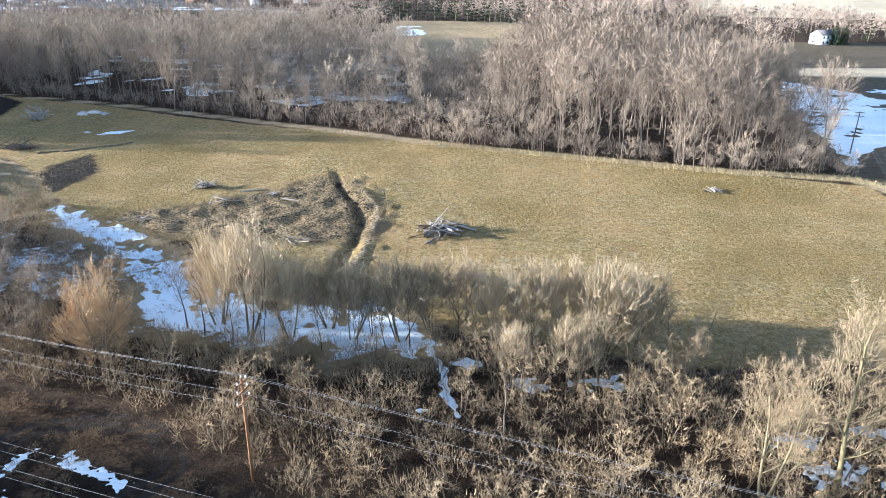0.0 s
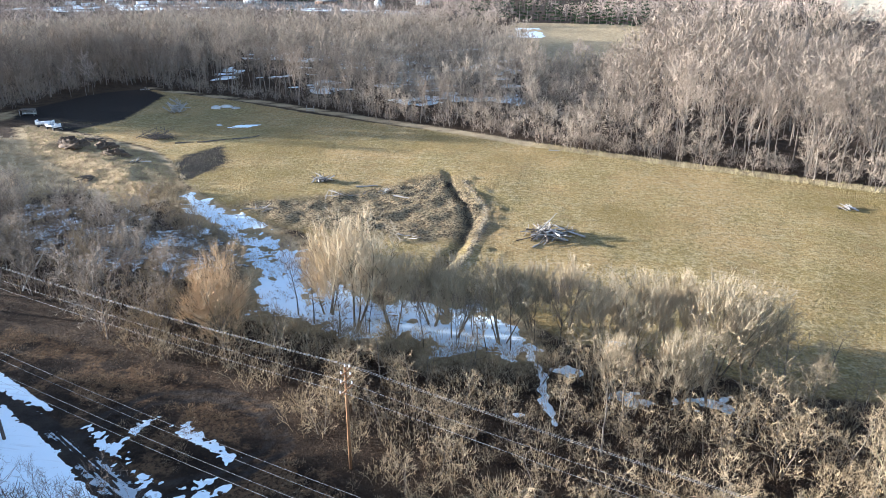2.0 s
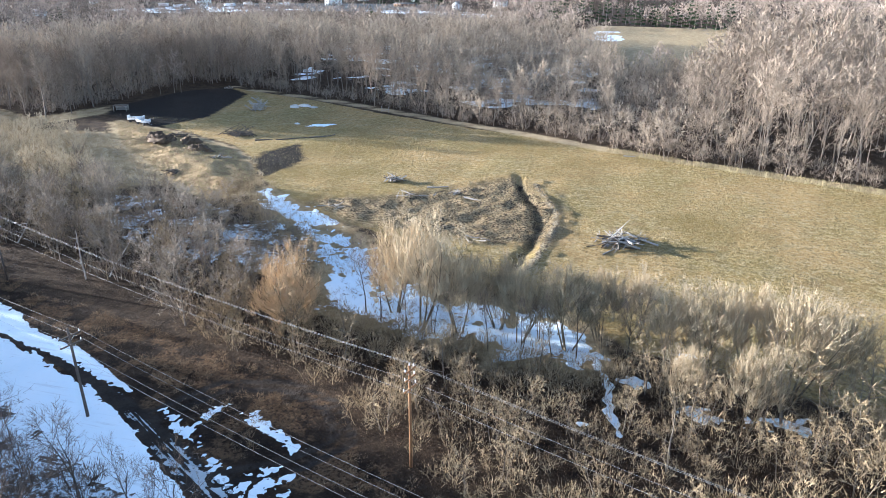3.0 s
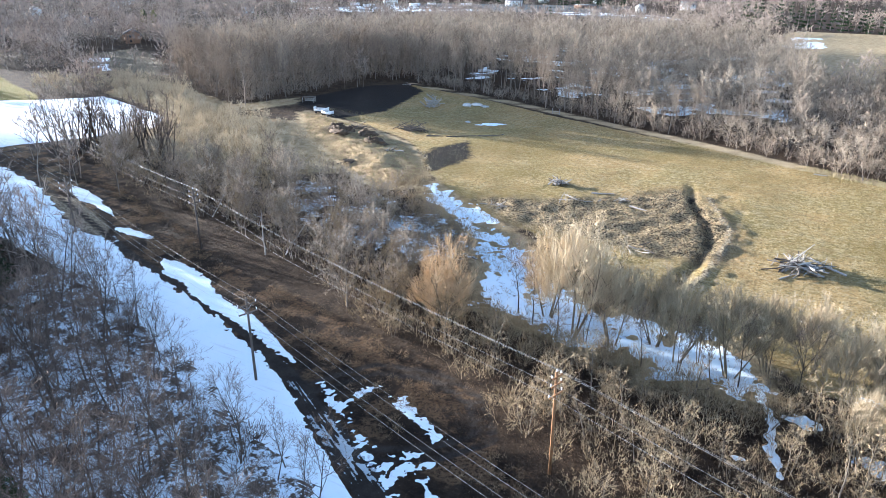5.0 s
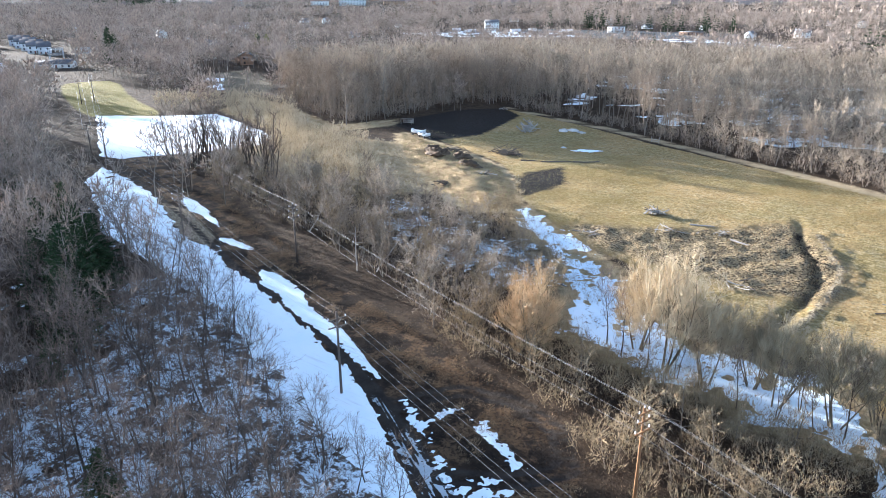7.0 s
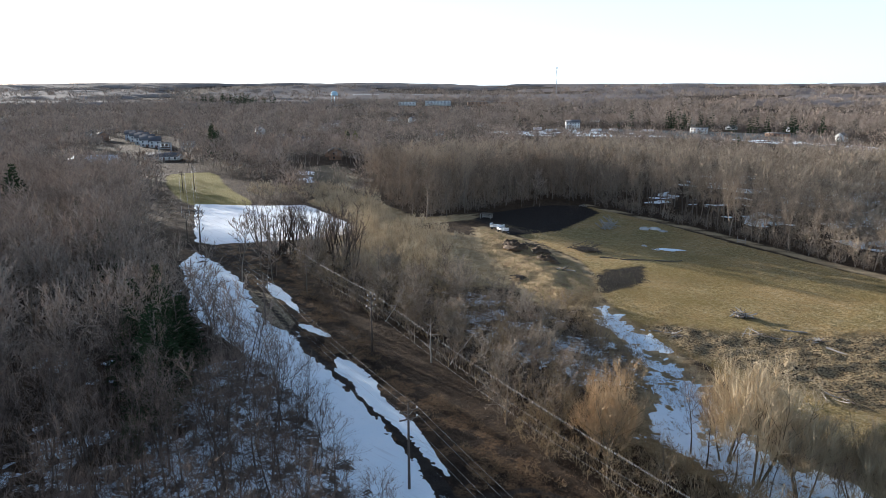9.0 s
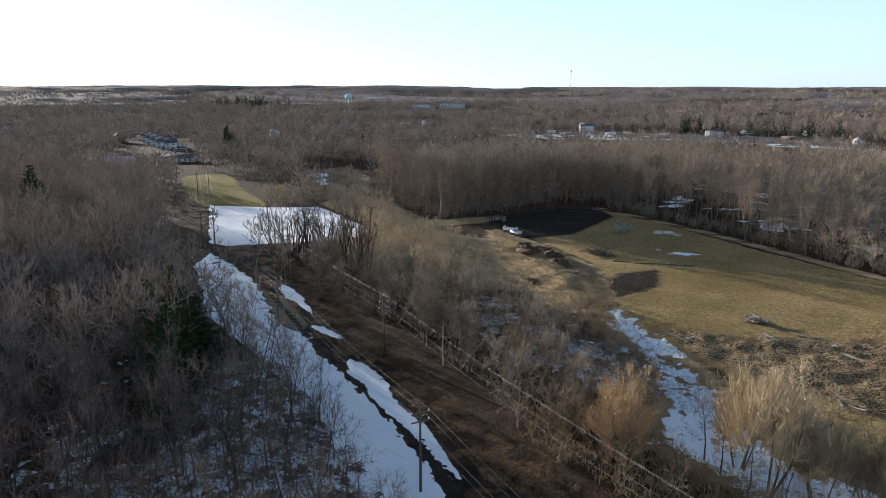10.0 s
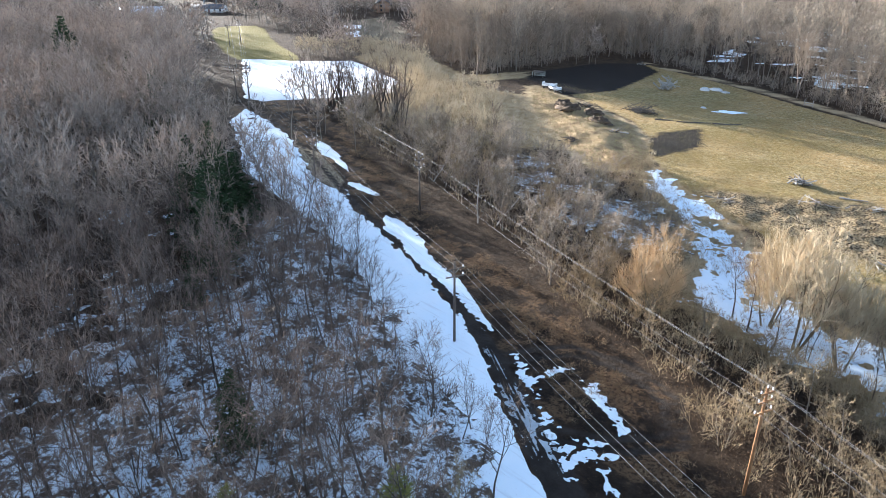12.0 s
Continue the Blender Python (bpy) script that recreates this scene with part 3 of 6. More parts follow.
snow_sheet("field_snow", patchy([(158, 268), (172, 275), (182, 268), (170, 262)], 1.5, 0.6, 73, 2.0), (150, 255, 190, 282), 1.0, "shaded snow drift on the ploughed field")
snow_sheet("field_snow", patchy([(-34, 450), (-36, 515), (-18, 515), (-14, 450)], 2.0, 0.5, 75, 3.0), (-45, 440, -5, 525), 2.0, "snow remnant on a far stubble field")
snow_sheet("pond_ice", patchy(POND, 0.5, 0.0, 81, 2.0), (-335, 80, -172, 166), 1.5, "frozen pond under bright snow", ICE, 0.12)
snow_sheet("pond_ice", patchy([(-330, 214), (-357, 243), (-350, 250), (-318, 222), (-285, 205), (-287, 200)], 2.5, 2.2, 83, 4.0), (-362, 195, -260, 275), 2.0, "snow along a far pond", ICE, 0.12)
snow_sheet("snow_cover", patchy([(-140, 262), (-70, 238), (-8, 212), (-12, 260), (-30, 400), (-100, 410), (-170, 380)], 3.2, 4.6, 85, 4.0), (-180, 195, -5, 415), 2.0, "snow remnants between trees of the far wood")
snow_sheet("yard_snow", patchy([(-515, 592), (-435, 580), (-352, 632), (-330, 660), (-380, 690), (-480, 660)], 3.0, 0.5, 87, 6.0), (-525, 570, -320, 700), 4.0, "snow-covered yard of a far works")
snow_sheet("yard_snow", patchy([(-270, 662), (-235, 640), (-185, 640), (-140, 610), (-130, 595), (-125, 640), (-200, 690)], 4.0, 2.5, 88, 6.0), (-280, 585, -120, 700), 4.0, "snow-covered verge of a far yard")
snow_sheet("field_snow", patchy([(-95, 186), (-89, 188), (-87, 191), (-93, 189)], 0.3, -0.4, 89, 0.5), (-100, 183, -84, 194), 0.4, "snow strip in the shaded grass")


# ---- trees ----
def unit(v):
    return v / (np.linalg.norm(v, axis=-1, keepdims=True) + 1e-9)


def branch(rng, start, way, length, steps, bend, lift):
    """A crooked line of steps + 1 points; lift draws it upwards, or down."""
    pts, d = [start], unit(way)
    for _ in range(steps):
        d = unit(d + rng.normal(0, bend, 3) + np.array([0, 0, lift]))
        pts.append(pts[-1] + d * length / steps)
    return np.array(pts)


def tube(pts, r0, r1, sides):
    """A tapered tube round a line, closed at its tip."""
    n = len(pts)
    d = unit(np.gradient(pts, axis=0))
    a = unit(np.cross(d, np.where(np.abs(d[:, 2:]) > 0.9, [[1.0, 0, 0]], [[0, 0, 1.0]])))
    b = np.cross(d, a)
    r = np.linspace(r0, r1, n)[:, None, None]
    w = np.arange(sides) * 2 * np.pi / sides
    ring = pts[:, None] + r * (a[:, None] * np.cos(w)[None, :, None] + b[:, None] * np.sin(w)[None, :, None])
    v = ring.reshape(-1, 3)
    i = np.arange((n - 1) * sides).reshape(n - 1, sides)
    j = np.roll(i, -1, 1)
    f = np.concatenate([np.stack([i, j, j + sides], -1).reshape(-1, 3), np.stack([i, j + sides, i + sides], -1).reshape(-1, 3)])
    return v, f


def blades(rng, p, q, width):
    """Thin tapering slivers from p to q."""
    d = unit(q - p)
    side = unit(np.cross(d, rng.normal(0, 1, p.shape))) * np.asarray(width).reshape(-1, 1) / 2
    v = np.stack([p - side, p + side, q], 1).reshape(-1, 3)
    return v, np.arange(len(v)).reshape(-1, 3)


def join(pieces):
    vs, fs, n = [], [], 0
    for v, f in pieces:
        vs.append(v)
        fs.append(f + n)
        n += len(v)
    return np.concatenate(vs), np.concatenate(fs)


def grow(seed, tall, stems=1, lean=0.1, clear=0.25, limbs=10, boughs=5, shoots=6, sprays=3, limb=0.42, open_=0.9, lift=0.12,
         radius=0.16, twig=0.035, crook=0.16, lean_wood=False, dome=False, spread=0.5):
    """A leafless tree. Returns its wood (stems, limbs, boughs) and its crown of twigs, as arrays."""
    rng = np.random.default_rng(seed)
    wood, p_all, q_all, w_all = [], [], [], []
    for s in range(stems):
        turn = rng.uniform(0, 6.28)
        tilt = lean * rng.uniform(0.5, 1.3) if stems > 1 else lean * rng.uniform(0, 1)
        h = tall * rng.uniform(0.8, 1.0) if s else tall
        off = np.array([np.cos(turn), np.sin(turn), 0]) * (0.25 * stems ** 0.5 if stems > 1 else 0)
        stem = branch(rng, off + np.array([0, 0, -0.2]), np.array([np.cos(turn) * tilt, np.sin(turn) * tilt, 1]), h * 0.86, 7, 0.07, 0.05)
        r = radius * (0.75 if stems > 1 else 1)
        wood.append(tube(stem[::2] if lean_wood else stem, r, r * 0.14, 3 if lean_wood else 5))
        for k in range(limbs):
            u = clear + (0.97 - clear) * (k + rng.uniform(0.1, 0.9)) / limbs
            i = min(int(u * 7), 6)
            at = stem[i] + (stem[i + 1] - stem[i]) * (u * 7 - i)
            az = k * 2.4 + rng.uniform(-0.5, 0.5)
            pitch = open_ * (1.15 - 0.6 * u)
            way = np.array([np.cos(az) * pitch, np.sin(az) * pitch, 0.75 - 0.15 * (1 - u)])
            full = 0.5 + 0.75 * math.sin(math.pi * ((u - clear) / (1 - clear)) ** 0.75) if dome else 1.05 - 0.62 * u
            ln = tall * limb * full * rng.uniform(0.75, 1.15)
            lr = max(r * (1 - 0.8 * u) * 0.5, twig * 0.6)
            lb = branch(rng, at, way, ln, 4, crook, lift)
            wood.append(tube(lb[::2] if lean_wood else lb, lr, lr * 0.25, 3))
            for m in range(boughs):
                uu = 0.22 + 0.76 * (m + rng.uniform(0, 1)) / boughs
                jj = min(int(uu * 4), 3)
                at2 = lb[jj] + (lb[jj + 1] - lb[jj]) * (uu * 4 - jj)
                way2 = unit(lb[jj + 1] - lb[jj]) + rng.normal(0, 0.55, 3) + np.array([0, 0, 0.15])
                ln2 = ln * (0.62 - 0.3 * uu) * rng.uniform(0.7, 1.2)
                bb = branch(rng, at2, way2, ln2, 2, crook * 1.2, lift)
                if lean_wood:
                    p_all.append(bb[:2]), q_all.append(bb[1:3]), w_all.append(np.full(2, twig * 1.3))
                else:
                    wood.append(tube(bb, max(lr * 0.4, twig * 0.5), twig * 0.22, 3))
                n = shoots
                k2 = rng.uniform(0.1, 1.0, n)
                seg = np.minimum((k2 * 2).astype(int), 1)
                p = bb[seg] + (bb[seg + 1] - bb[seg]) * (k2 * 2 - seg)[:, None]
                d = unit(unit(bb[-1] - bb[0]) + rng.normal(0, spread, (n, 3)) + np.array([0, 0, lift * 1.5]))
                q = p + d * (ln2 * rng.uniform(0.35, 0.75, n))[:, None]
                p_all.append(p), q_all.append(q), w_all.append(np.full(n, twig))
                if sprays:
                    pp, qq, dd = np.repeat(p, sprays, 0), np.repeat(q, sprays, 0), np.repeat(d, sprays, 0)
                    k3 = rng.uniform(0.25, 1.0, len(pp))[:, None]
                    p3 = pp + (qq - pp) * k3
                    q3 = p3 + unit(dd + rng.normal(0, spread * 1.1, dd.shape) + np.array([0, 0, lift])) * (ln2 * rng.uniform(0.2, 0.5, len(pp)))[:, None]
                    p_all.append(p3), q_all.append(q3), w_all.append(np.full(len(pp), twig * 0.75))
    crown = blades(rng, np.concatenate(p_all), np.concatenate(q_all), np.concatenate(w_all))
    return join(wood), crown


def bushy(arrays, seed, fans, each, twig, long, wide, tall, base):
    """Add to a crown many brush-like fans of upright shoots, set out over a dome of that width and height."""
    rng = np.random.default_rng(seed)
    d = unit(rng.normal(0, 1, (fans, 3)))
    d[:, 2] = np.abs(d[:, 2]) * 1.2 - 0.2
    foot = d * rng.uniform(0.45, 0.95, (fans, 1)) * np.array([wide / 2, wide / 2, tall - base])
    turn = np.arctan2(foot[:, 1], foot[:, 0])
    foot *= (1 - long / tall) * (1 + 0.16 * np.sin(turn * 3 + seed) + 0.1 * np.sin(turn * 7 + 2 * seed))[:, None]
    foot[:, 2] += base - 0.2 * long
    axis_ = unit(unit(foot - np.array([0, 0, base * 0.1])) * 0.9 + np.array([0, 0, 0.75]))
    p, ax = np.repeat(foot, each, 0), np.repeat(axis_, each, 0)
    p = p + rng.normal(0, 0.12, p.shape)
    way = unit(ax + rng.normal(0, 0.3, p.shape))
    more = blades(rng, p, p + way * (long * np.repeat(rng.uniform(0.7, 1.2, fans), each) * rng.uniform(0.55, 1.0, len(p)))[:, None], twig * rng.uniform(0.7, 1.2, len(p)))
    return arrays[0], join([arrays[1], more])


def conifer(seed, tall, base, tiers=16, per=9, droop=-0.12, width=0.5, clear=0.08):
    """A needle tree: a stem and tiers of boughs with flat sprays of needles."""
    rng = np.random.default_rng(seed)
    stem = branch(rng, np.array([0, 0, -0.2]), np.array([0, 0, 1.0]), tall, 5, 0.02, 0.02)
    wood, p, q, w = [tube(stem, tall * 0.016, 0.03, 5)], [], [], []
    for t in range(tiers):
        u = clear + (0.98 - clear) * t / (tiers - 1)
        for k in range(per):
            az = rng.uniform(0, 6.28)
            ln = base * (1.04 - u) ** 0.8 * rng.uniform(0.6, 1.15)
            d = np.array([np.cos(az), np.sin(az), droop + rng.uniform(-0.05, 0.3) + 0.5 * u])
            a = np.array([0, 0, tall * u + rng.uniform(-0.5, 0.5) * min(0.8, (1 - u) * tall / tiers)])
            b = a + unit(d) * ln
            wood.append(tube(np.array([a, b]), 0.035, 0.012, 3))
            n = max(4, int(9 * ln))
            k3 = rng.uniform(0.15, 1.0, n)[:, None]
            p0 = a + (b - a) * k3
            p.append(p0)
            q.append(p0 + (unit(d + rng.normal(0, 0.55, (n, 3))) * rng.uniform(0.35, 0.8, (n, 1))) * min(1.0, 0.5 + ln * 0.25))
            w.append(rng.uniform(0.5, 1.0, n) * width)
    return join(wood), blades(rng, np.concatenate(p), np.concatenate(q), np.concatenate(w))


def puff(seed, n, wide, base, twig, spray=0.2, limbs=6, up=0.35, radius=0.012):
    """A small leafless tree of height 1 for the distance: stem, limbs, and twigs that fill a rounded crown."""
    rng = np.random.default_rng(seed)
    mid, rz = (1 + base) / 2, (1 - base) / 2
    wood = [tube(np.array([[0, 0, -0.02], [0, 0, mid]]), radius, radius * 0.5, 3)]
    for k in range(limbs):
        a = k * 2.4 + rng.uniform(-.4, .4)
        z = rng.uniform(base * 0.7, mid * 0.9)
        tip = np.array([np.cos(a) * wide * 0.33, np.sin(a) * wide * 0.33, mid + rz * rng.uniform(-0.1, 0.7)])
        wood.append(tube(np.array([[0, 0, z], tip]), radius * 0.55, radius * 0.15, 3))
    d = unit(rng.normal(0, 1, (n, 3)))
    p = d * rng.uniform(0.25, 1.0, (n, 1)) ** 0.5 * np.array([wide / 2, wide / 2, rz]) * (1 - spray * 0.5)
    p *= 1 + 0.22 * np.sin(np.arctan2(p[:, 1:2], p[:, :1]) * 3 + seed) * np.sin(p[:, 2:] / rz * 4 + seed)
    p[:, 2] += mid
    way = unit(unit(p - np.array([0, 0, base * 0.8])) + rng.normal(0, 0.35, (n, 3)) + np.array([0, 0, up]))
    q = p + way * rng.uniform(0.5, 1.0, (n, 1)) * spray
    return join(wood), blades(rng, p, q, rng.uniform(0.6, 1.0, n) * twig)


def thing(name, parts, label, category, group=""):
    """A thing at the origin: an Empty with one mesh for each (name, arrays, material, label)."""
    top = new(name)
    top.empty_display_size = 0.3
    for pname, (v, f), mat, plabel in parts:
        ob = new(pname, mesh_of(pname, v, f, mat))
        ob.parent = top
        if plabel:
            ob["label"] = plabel
    return tagged(top, label, category, group)


def set_out(models, places, sizes, rng):
    """Put models, in turn and turned at random, at the places; the models themselves take the first ones."""
    used = set()
    for n, ((x, y), size) in enumerate(zip(places, sizes)):
        ob, own = models[n % len(models)], float(models[n % len(models)]["tall"])
        m = pose(x, y, float(height(x, y)), rng.uniform(-3, 3), rng.uniform(-3, 3), rng.uniform(0, 360))
        k = size / own
        if n % len(models) in used:
            made = copy_thing(ob, m)
        else:
            used.add(n % len(models))
            made = ob
            made.matrix_basis = m
        made.scale = (k, k, k)
    for n, ob in enumerate(models):
        if n not in used:
            for o in (*ob.children_recursive, ob):
                bpy.data.objects.remove(o)


def scatter(poly, gap, rng, keep=None):
    """Places in a polygon, about a gap apart, jittered off a grid."""
    xs, ys = [p[0] for p in poly], [p[1] for p in poly]
    gx, gy = np.meshgrid(np.arange(min(xs), max(xs), gap), np.arange(min(ys), max(ys), gap))
    gx, gy = gx + rng.uniform(-0.48, 0.48, gx.shape) * gap, gy + rng.uniform(-0.48, 0.48, gy.shape) * gap
    ok = inside(gx, gy, poly) > 0
    if keep is not None:
        ok &= keep(gx, gy)
    return np.stack([gx[ok], gy[ok]], -1)


def model(name, arrays, wood_mat, twig_mat, tall, label, group, category="tree", crown_name="crown", wood_name="trunk"):
    ob = thing(name, ((wood_name, arrays[0], wood_mat, ""), (crown_name, arrays[1], twig_mat, "")), label, category, group)
    ob["tall"] = tall
    tagged(ob.children[1], kind="stuff")
    return ob


def cloud(seed, wide, base, clusters, shoots, twig, long=0.13, stems=1, radius=0.009, up=0.15, lean=0.25, thin=False, boughs=0):
    """A leafless tree of height 1 whose crown is made of rounded clusters of fine shoots on limbs."""
    rng = np.random.default_rng(seed)
    mid, rz = (1 + base) / 2, (1 - base) / 2
    size = np.array([wide / 2, wide / 2, rz])
    wood, p, q, w = [], [], [], []
    ways = rng.uniform(0, 6.28) + np.arange(stems) * 6.28 / stems + rng.uniform(-0.4, 0.4, stems)
    tops = []
    for a in ways:
        k = lean * rng.uniform(0.6, 1.2) if stems > 1 else lean * 0.15
        foot = np.array([np.cos(a), np.sin(a), 0]) * (0.015 * stems if stems > 1 else 0)
        line = branch(rng, foot + (0, 0, -0.015), np.array([np.cos(a) * k, np.sin(a) * k, 1.0]), mid * rng.uniform(0.9, 1.15), 3, 0.06, 0.0)
        tops.append(line)
        r = radius / stems ** 0.35
        wood.append(tube(line[::3] if thin else line, r, r * 0.35, 3 if thin else 4))
    for i in range(clusters):
        z = 1 - 1.62 * (i + 0.5) / clusters
        a = i * 2.4 + rng.uniform(-0.35, 0.35)
        rr = np.sqrt(max(0.05, 1 - z * z))
        d = unit(np.array([rr * np.cos(a), rr * np.sin(a), z]) + rng.normal(0, 0.12, 3))
        c = d * size * rng.uniform(0.5, 0.82) * (1 + 0.12 * np.sin(3 * a + seed)) + np.array([0, 0, mid])
        line = tops[int(np.argmin([np.hypot(*(t[-1] - c)[:2]) for t in tops]))]
        s = line[1] + (line[3] - line[1]) * rng.uniform(0.0, 0.85)
        bow = (s + c) / 2 + (0, 0, -0.02) + rng.normal(0, 0.015, 3)
        if thin:
            wood.append(blades(rng, s[None], c[None], radius * 0.8))
        else:
            wood.append(tube(np.array([s, bow, c]), radius * 0.42 / stems ** 0.2, radius * 0.1, 3))
        cr = wide * 0.5 * np.sqrt(2.6 / clusters) * rng.uniform(0.75, 1.2)
        ball = unit(rng.normal(0, 1, (shoots, 3))) * rng.uniform(0, 1, (shoots, 1)) ** 0.5
        p0 = c + ball * cr * 0.8
        p.append(p0)
        core = np.array([0, 0, base + 0.3 * (1 - base)])
        if boughs:
            b0 = c + rng.normal(0, cr * 0.3, (boughs, 3)) - d * cr * 0.4
            p.append(b0)
            q.append(b0 + unit(unit(b0 - core) + (0, 0, up) + rng.normal(0, 0.4, (boughs, 3))) * cr * rng.uniform(1.0, 2.0, (boughs, 1)))
            w.append(rng.uniform(1.1, 1.6, boughs) * twig)
        e = unit(unit(p0 - core) + 0.35 * ball + (0, 0, up) + rng.normal(0, 0.28, (shoots, 3)))
        q.append(p0 + e * long * rng.uniform(0.45, 1.0, (shoots, 1)))
        w.append(rng.uniform(0.6, 1.0, shoots) * twig)
    return join(wood), blades(rng, np.concatenate(p), np.concatenate(q), np.concatenate(w))


def lump(seed, sx, sy, sz, rough=0.25, n=9):
    """A rounded uneven lump standing on z = 0."""
    g = np.random.default_rng(seed)
    rows = []
    for i in range(n):
        e = np.pi / 2 * i / (n - 1)
        for k in range(2 * n):
            a = np.pi * k / n
            s = 1 + rough * (g.uniform(-1, 1) * 0.5 + 0.5 * np.sin(3 * a + seed) * np.cos(2 * e + seed))
            rows.append((np.cos(a) * np.cos(e) * sx * s, np.sin(a) * np.cos(e) * sy * s, max(0, np.sin(e) * sz * s) if i else -0.1))
    i = np.arange(n * 2 * n).reshape(n, 2 * n)
    j = np.roll(i, -1, 1)
    f = np.concatenate([np.stack([i[:-1], j[:-1], j[1:]], -1).reshape(-1, 3), np.stack([i[:-1], j[1:], i[1:]], -1).reshape(-1, 3)])
    return np.array(rows), f


def stand(name, shapes, places, sizes, rng, mats, label, category="trees"):
    """Trees beyond counting, as one mesh: shapes are (wood, twigs) arrays of unit-tall trees."""
    vs, fs, ms, tints, n = [], [], [], [], 0
    zs = height(places[:, 0], places[:, 1])
    for (x, y), z, size in zip(places, zs, sizes):
        wood, twigs = shapes[rng.integers(len(shapes))]
        a = rng.uniform(0, 6.28)
        rot = np.array([[np.cos(a), -np.sin(a), 0], [np.sin(a), np.cos(a), 0], [0, 0, 1]])
        wide, own = rng.uniform(0.85, 1.15), rng.uniform(0, 1)
        for k, (v, f) in enumerate((wood, twigs)):
            vs.append((v @ rot.T) * np.array([size * wide, size * wide, size]) + np.array([x, y, z]))
            fs.append(f + n)
            ms.append(np.full(len(f), k, np.int32))
            tints.append(np.full(len(v), own, np.float32))
            n += len(v)
    me = mesh_of(name, np.concatenate(vs), np.concatenate(fs), mats[0])
    me.materials.append(mats[1])
    me.polygons.foreach_set("material_index", np.concatenate(ms))
    me.attributes.new("tint", "FLOAT", "POINT").data.foreach_set("value", np.concatenate(tints))
    return tagged(new(name, me), label, category, kind="stuff")


def scaled(arrays, k):
    return tuple((v / k, f) for v, f in arrays)


rng = np.random.default_rng(7)
FOREST = [model("hardwood_tree", grow(100 + i, 22, stems=1 + (i == 3), lean=0.12, clear=(0.28, 0.22, 0.32, 0.26, 0.34)[i], limbs=14 - 3 * (i == 3), boughs=6, shoots=8, sprays=2, open_=(0.8, 0.95, 0.75, 0.7, 0.65)[i],
                                      lift=0.14, limb=(0.25, 0.29, 0.24, 0.22, 0.21)[i], radius=0.25, twig=0.062, crook=0.2, lean_wood=True, dome=True, spread=0.6), BARK, TWIG_EAST, 22.0,
                "tall leafless hardwood at the edge of the wood", "woodland trees") for i in range(5)]
EDGE = [model("young_tree", grow(120 + i, 12, stems=1 + i % 3, lean=0.35, clear=0.16, limbs=13 - 3 * (i % 3), boughs=6, shoots=8, sprays=1, open_=1.0, lift=0.1, limb=(0.33, 0.36, 0.3, 0.38)[i], radius=0.16, twig=0.065,
                                crook=0.24, lean_wood=True, dome=True, spread=0.6), BARK, TWIG, 12.0, "bushy leafless tree along the field edge", "field edge trees") for i in range(4)]
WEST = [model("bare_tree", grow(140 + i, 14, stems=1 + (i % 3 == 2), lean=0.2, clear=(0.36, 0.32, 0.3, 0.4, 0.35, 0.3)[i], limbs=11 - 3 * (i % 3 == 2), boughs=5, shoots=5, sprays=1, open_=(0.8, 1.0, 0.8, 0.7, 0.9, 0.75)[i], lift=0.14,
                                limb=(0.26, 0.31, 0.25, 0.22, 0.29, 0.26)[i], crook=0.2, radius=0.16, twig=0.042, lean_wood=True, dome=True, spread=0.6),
              BARK_WEST_SHADED, TWIG_WEST_SHADED, 14.0, "slender leafless tree standing in patchy snow", "trees of the snowy wood") for i in range(6)]
WILLOW = [model("willow", bushy(grow(160 + i, 14, stems=4 + i % 2, lean=0.42, clear=0.34, limbs=7, boughs=5, shoots=6, sprays=1, open_=0.85, lift=0.16, limb=0.24, crook=0.2, radius=0.19, twig=0.042, lean_wood=True, dome=True, spread=0.6),
                                i, (200, 165, 180, 150)[i], 18, 0.052, 2.4, (11.5, 9.5, 10, 9)[i], 13.8, 5.6),
                BARK_WILLOW, TWIG_TAN, 14.0, "leafless willow with a rounded crown of tan shoots", "willows by the stream") for i in range(4)]
ORANGE = [model("willow", bushy(grow(180, 13, stems=6, lean=0.3, clear=0.16, limbs=8, boughs=5, shoots=6, sprays=1, open_=0.8, lift=0.2, limb=0.26, radius=0.16, twig=0.042, lean_wood=True, dome=True, spread=0.6), 9, 150, 22, 0.052, 2.3, 9.0, 12.8, 3.6),
                BARK_WILLOW, TWIG_ORANGE, 13.0, "leafless willow with glowing orange shoots", "")]
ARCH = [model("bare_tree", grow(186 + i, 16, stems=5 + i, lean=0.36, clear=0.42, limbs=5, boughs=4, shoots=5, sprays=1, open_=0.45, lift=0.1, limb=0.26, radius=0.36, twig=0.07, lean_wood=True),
              BARK_WEST_SHADED, TWIG_WEST_SHADED, 16.0, "dark many-stemmed bare tree arching over the pond", "trees by the frozen pond") for i in range(3)]
PALE = [model("bare_tree", grow(190 + i, 18, stems=1 + i, lean=0.2, clear=0.2, limbs=14, boughs=7, shoots=8, sprays=3, open_=0.8, lift=0.18, radius=0.26, twig=0.035),
              BARK_PALE, TWIG_PALE, 18.0, "sunlit leafless tree with pale bark", "pale trees beside the field") for i in range(2)]
CROOKED = [model("crooked_tree", grow(200 + i, 8, stems=1 + i % 2, lean=0.35, clear=0.2, limbs=9, boughs=5, shoots=6, sprays=1, open_=1.15, lift=0.02, crook=0.34, radius=0.12, twig=0.046, lean_wood=i > 0),
                 BARK_BRUSH, BRUSH, 8.0, "low crooked leafless tree in the brush", "crooked trees") for i in range(4)]
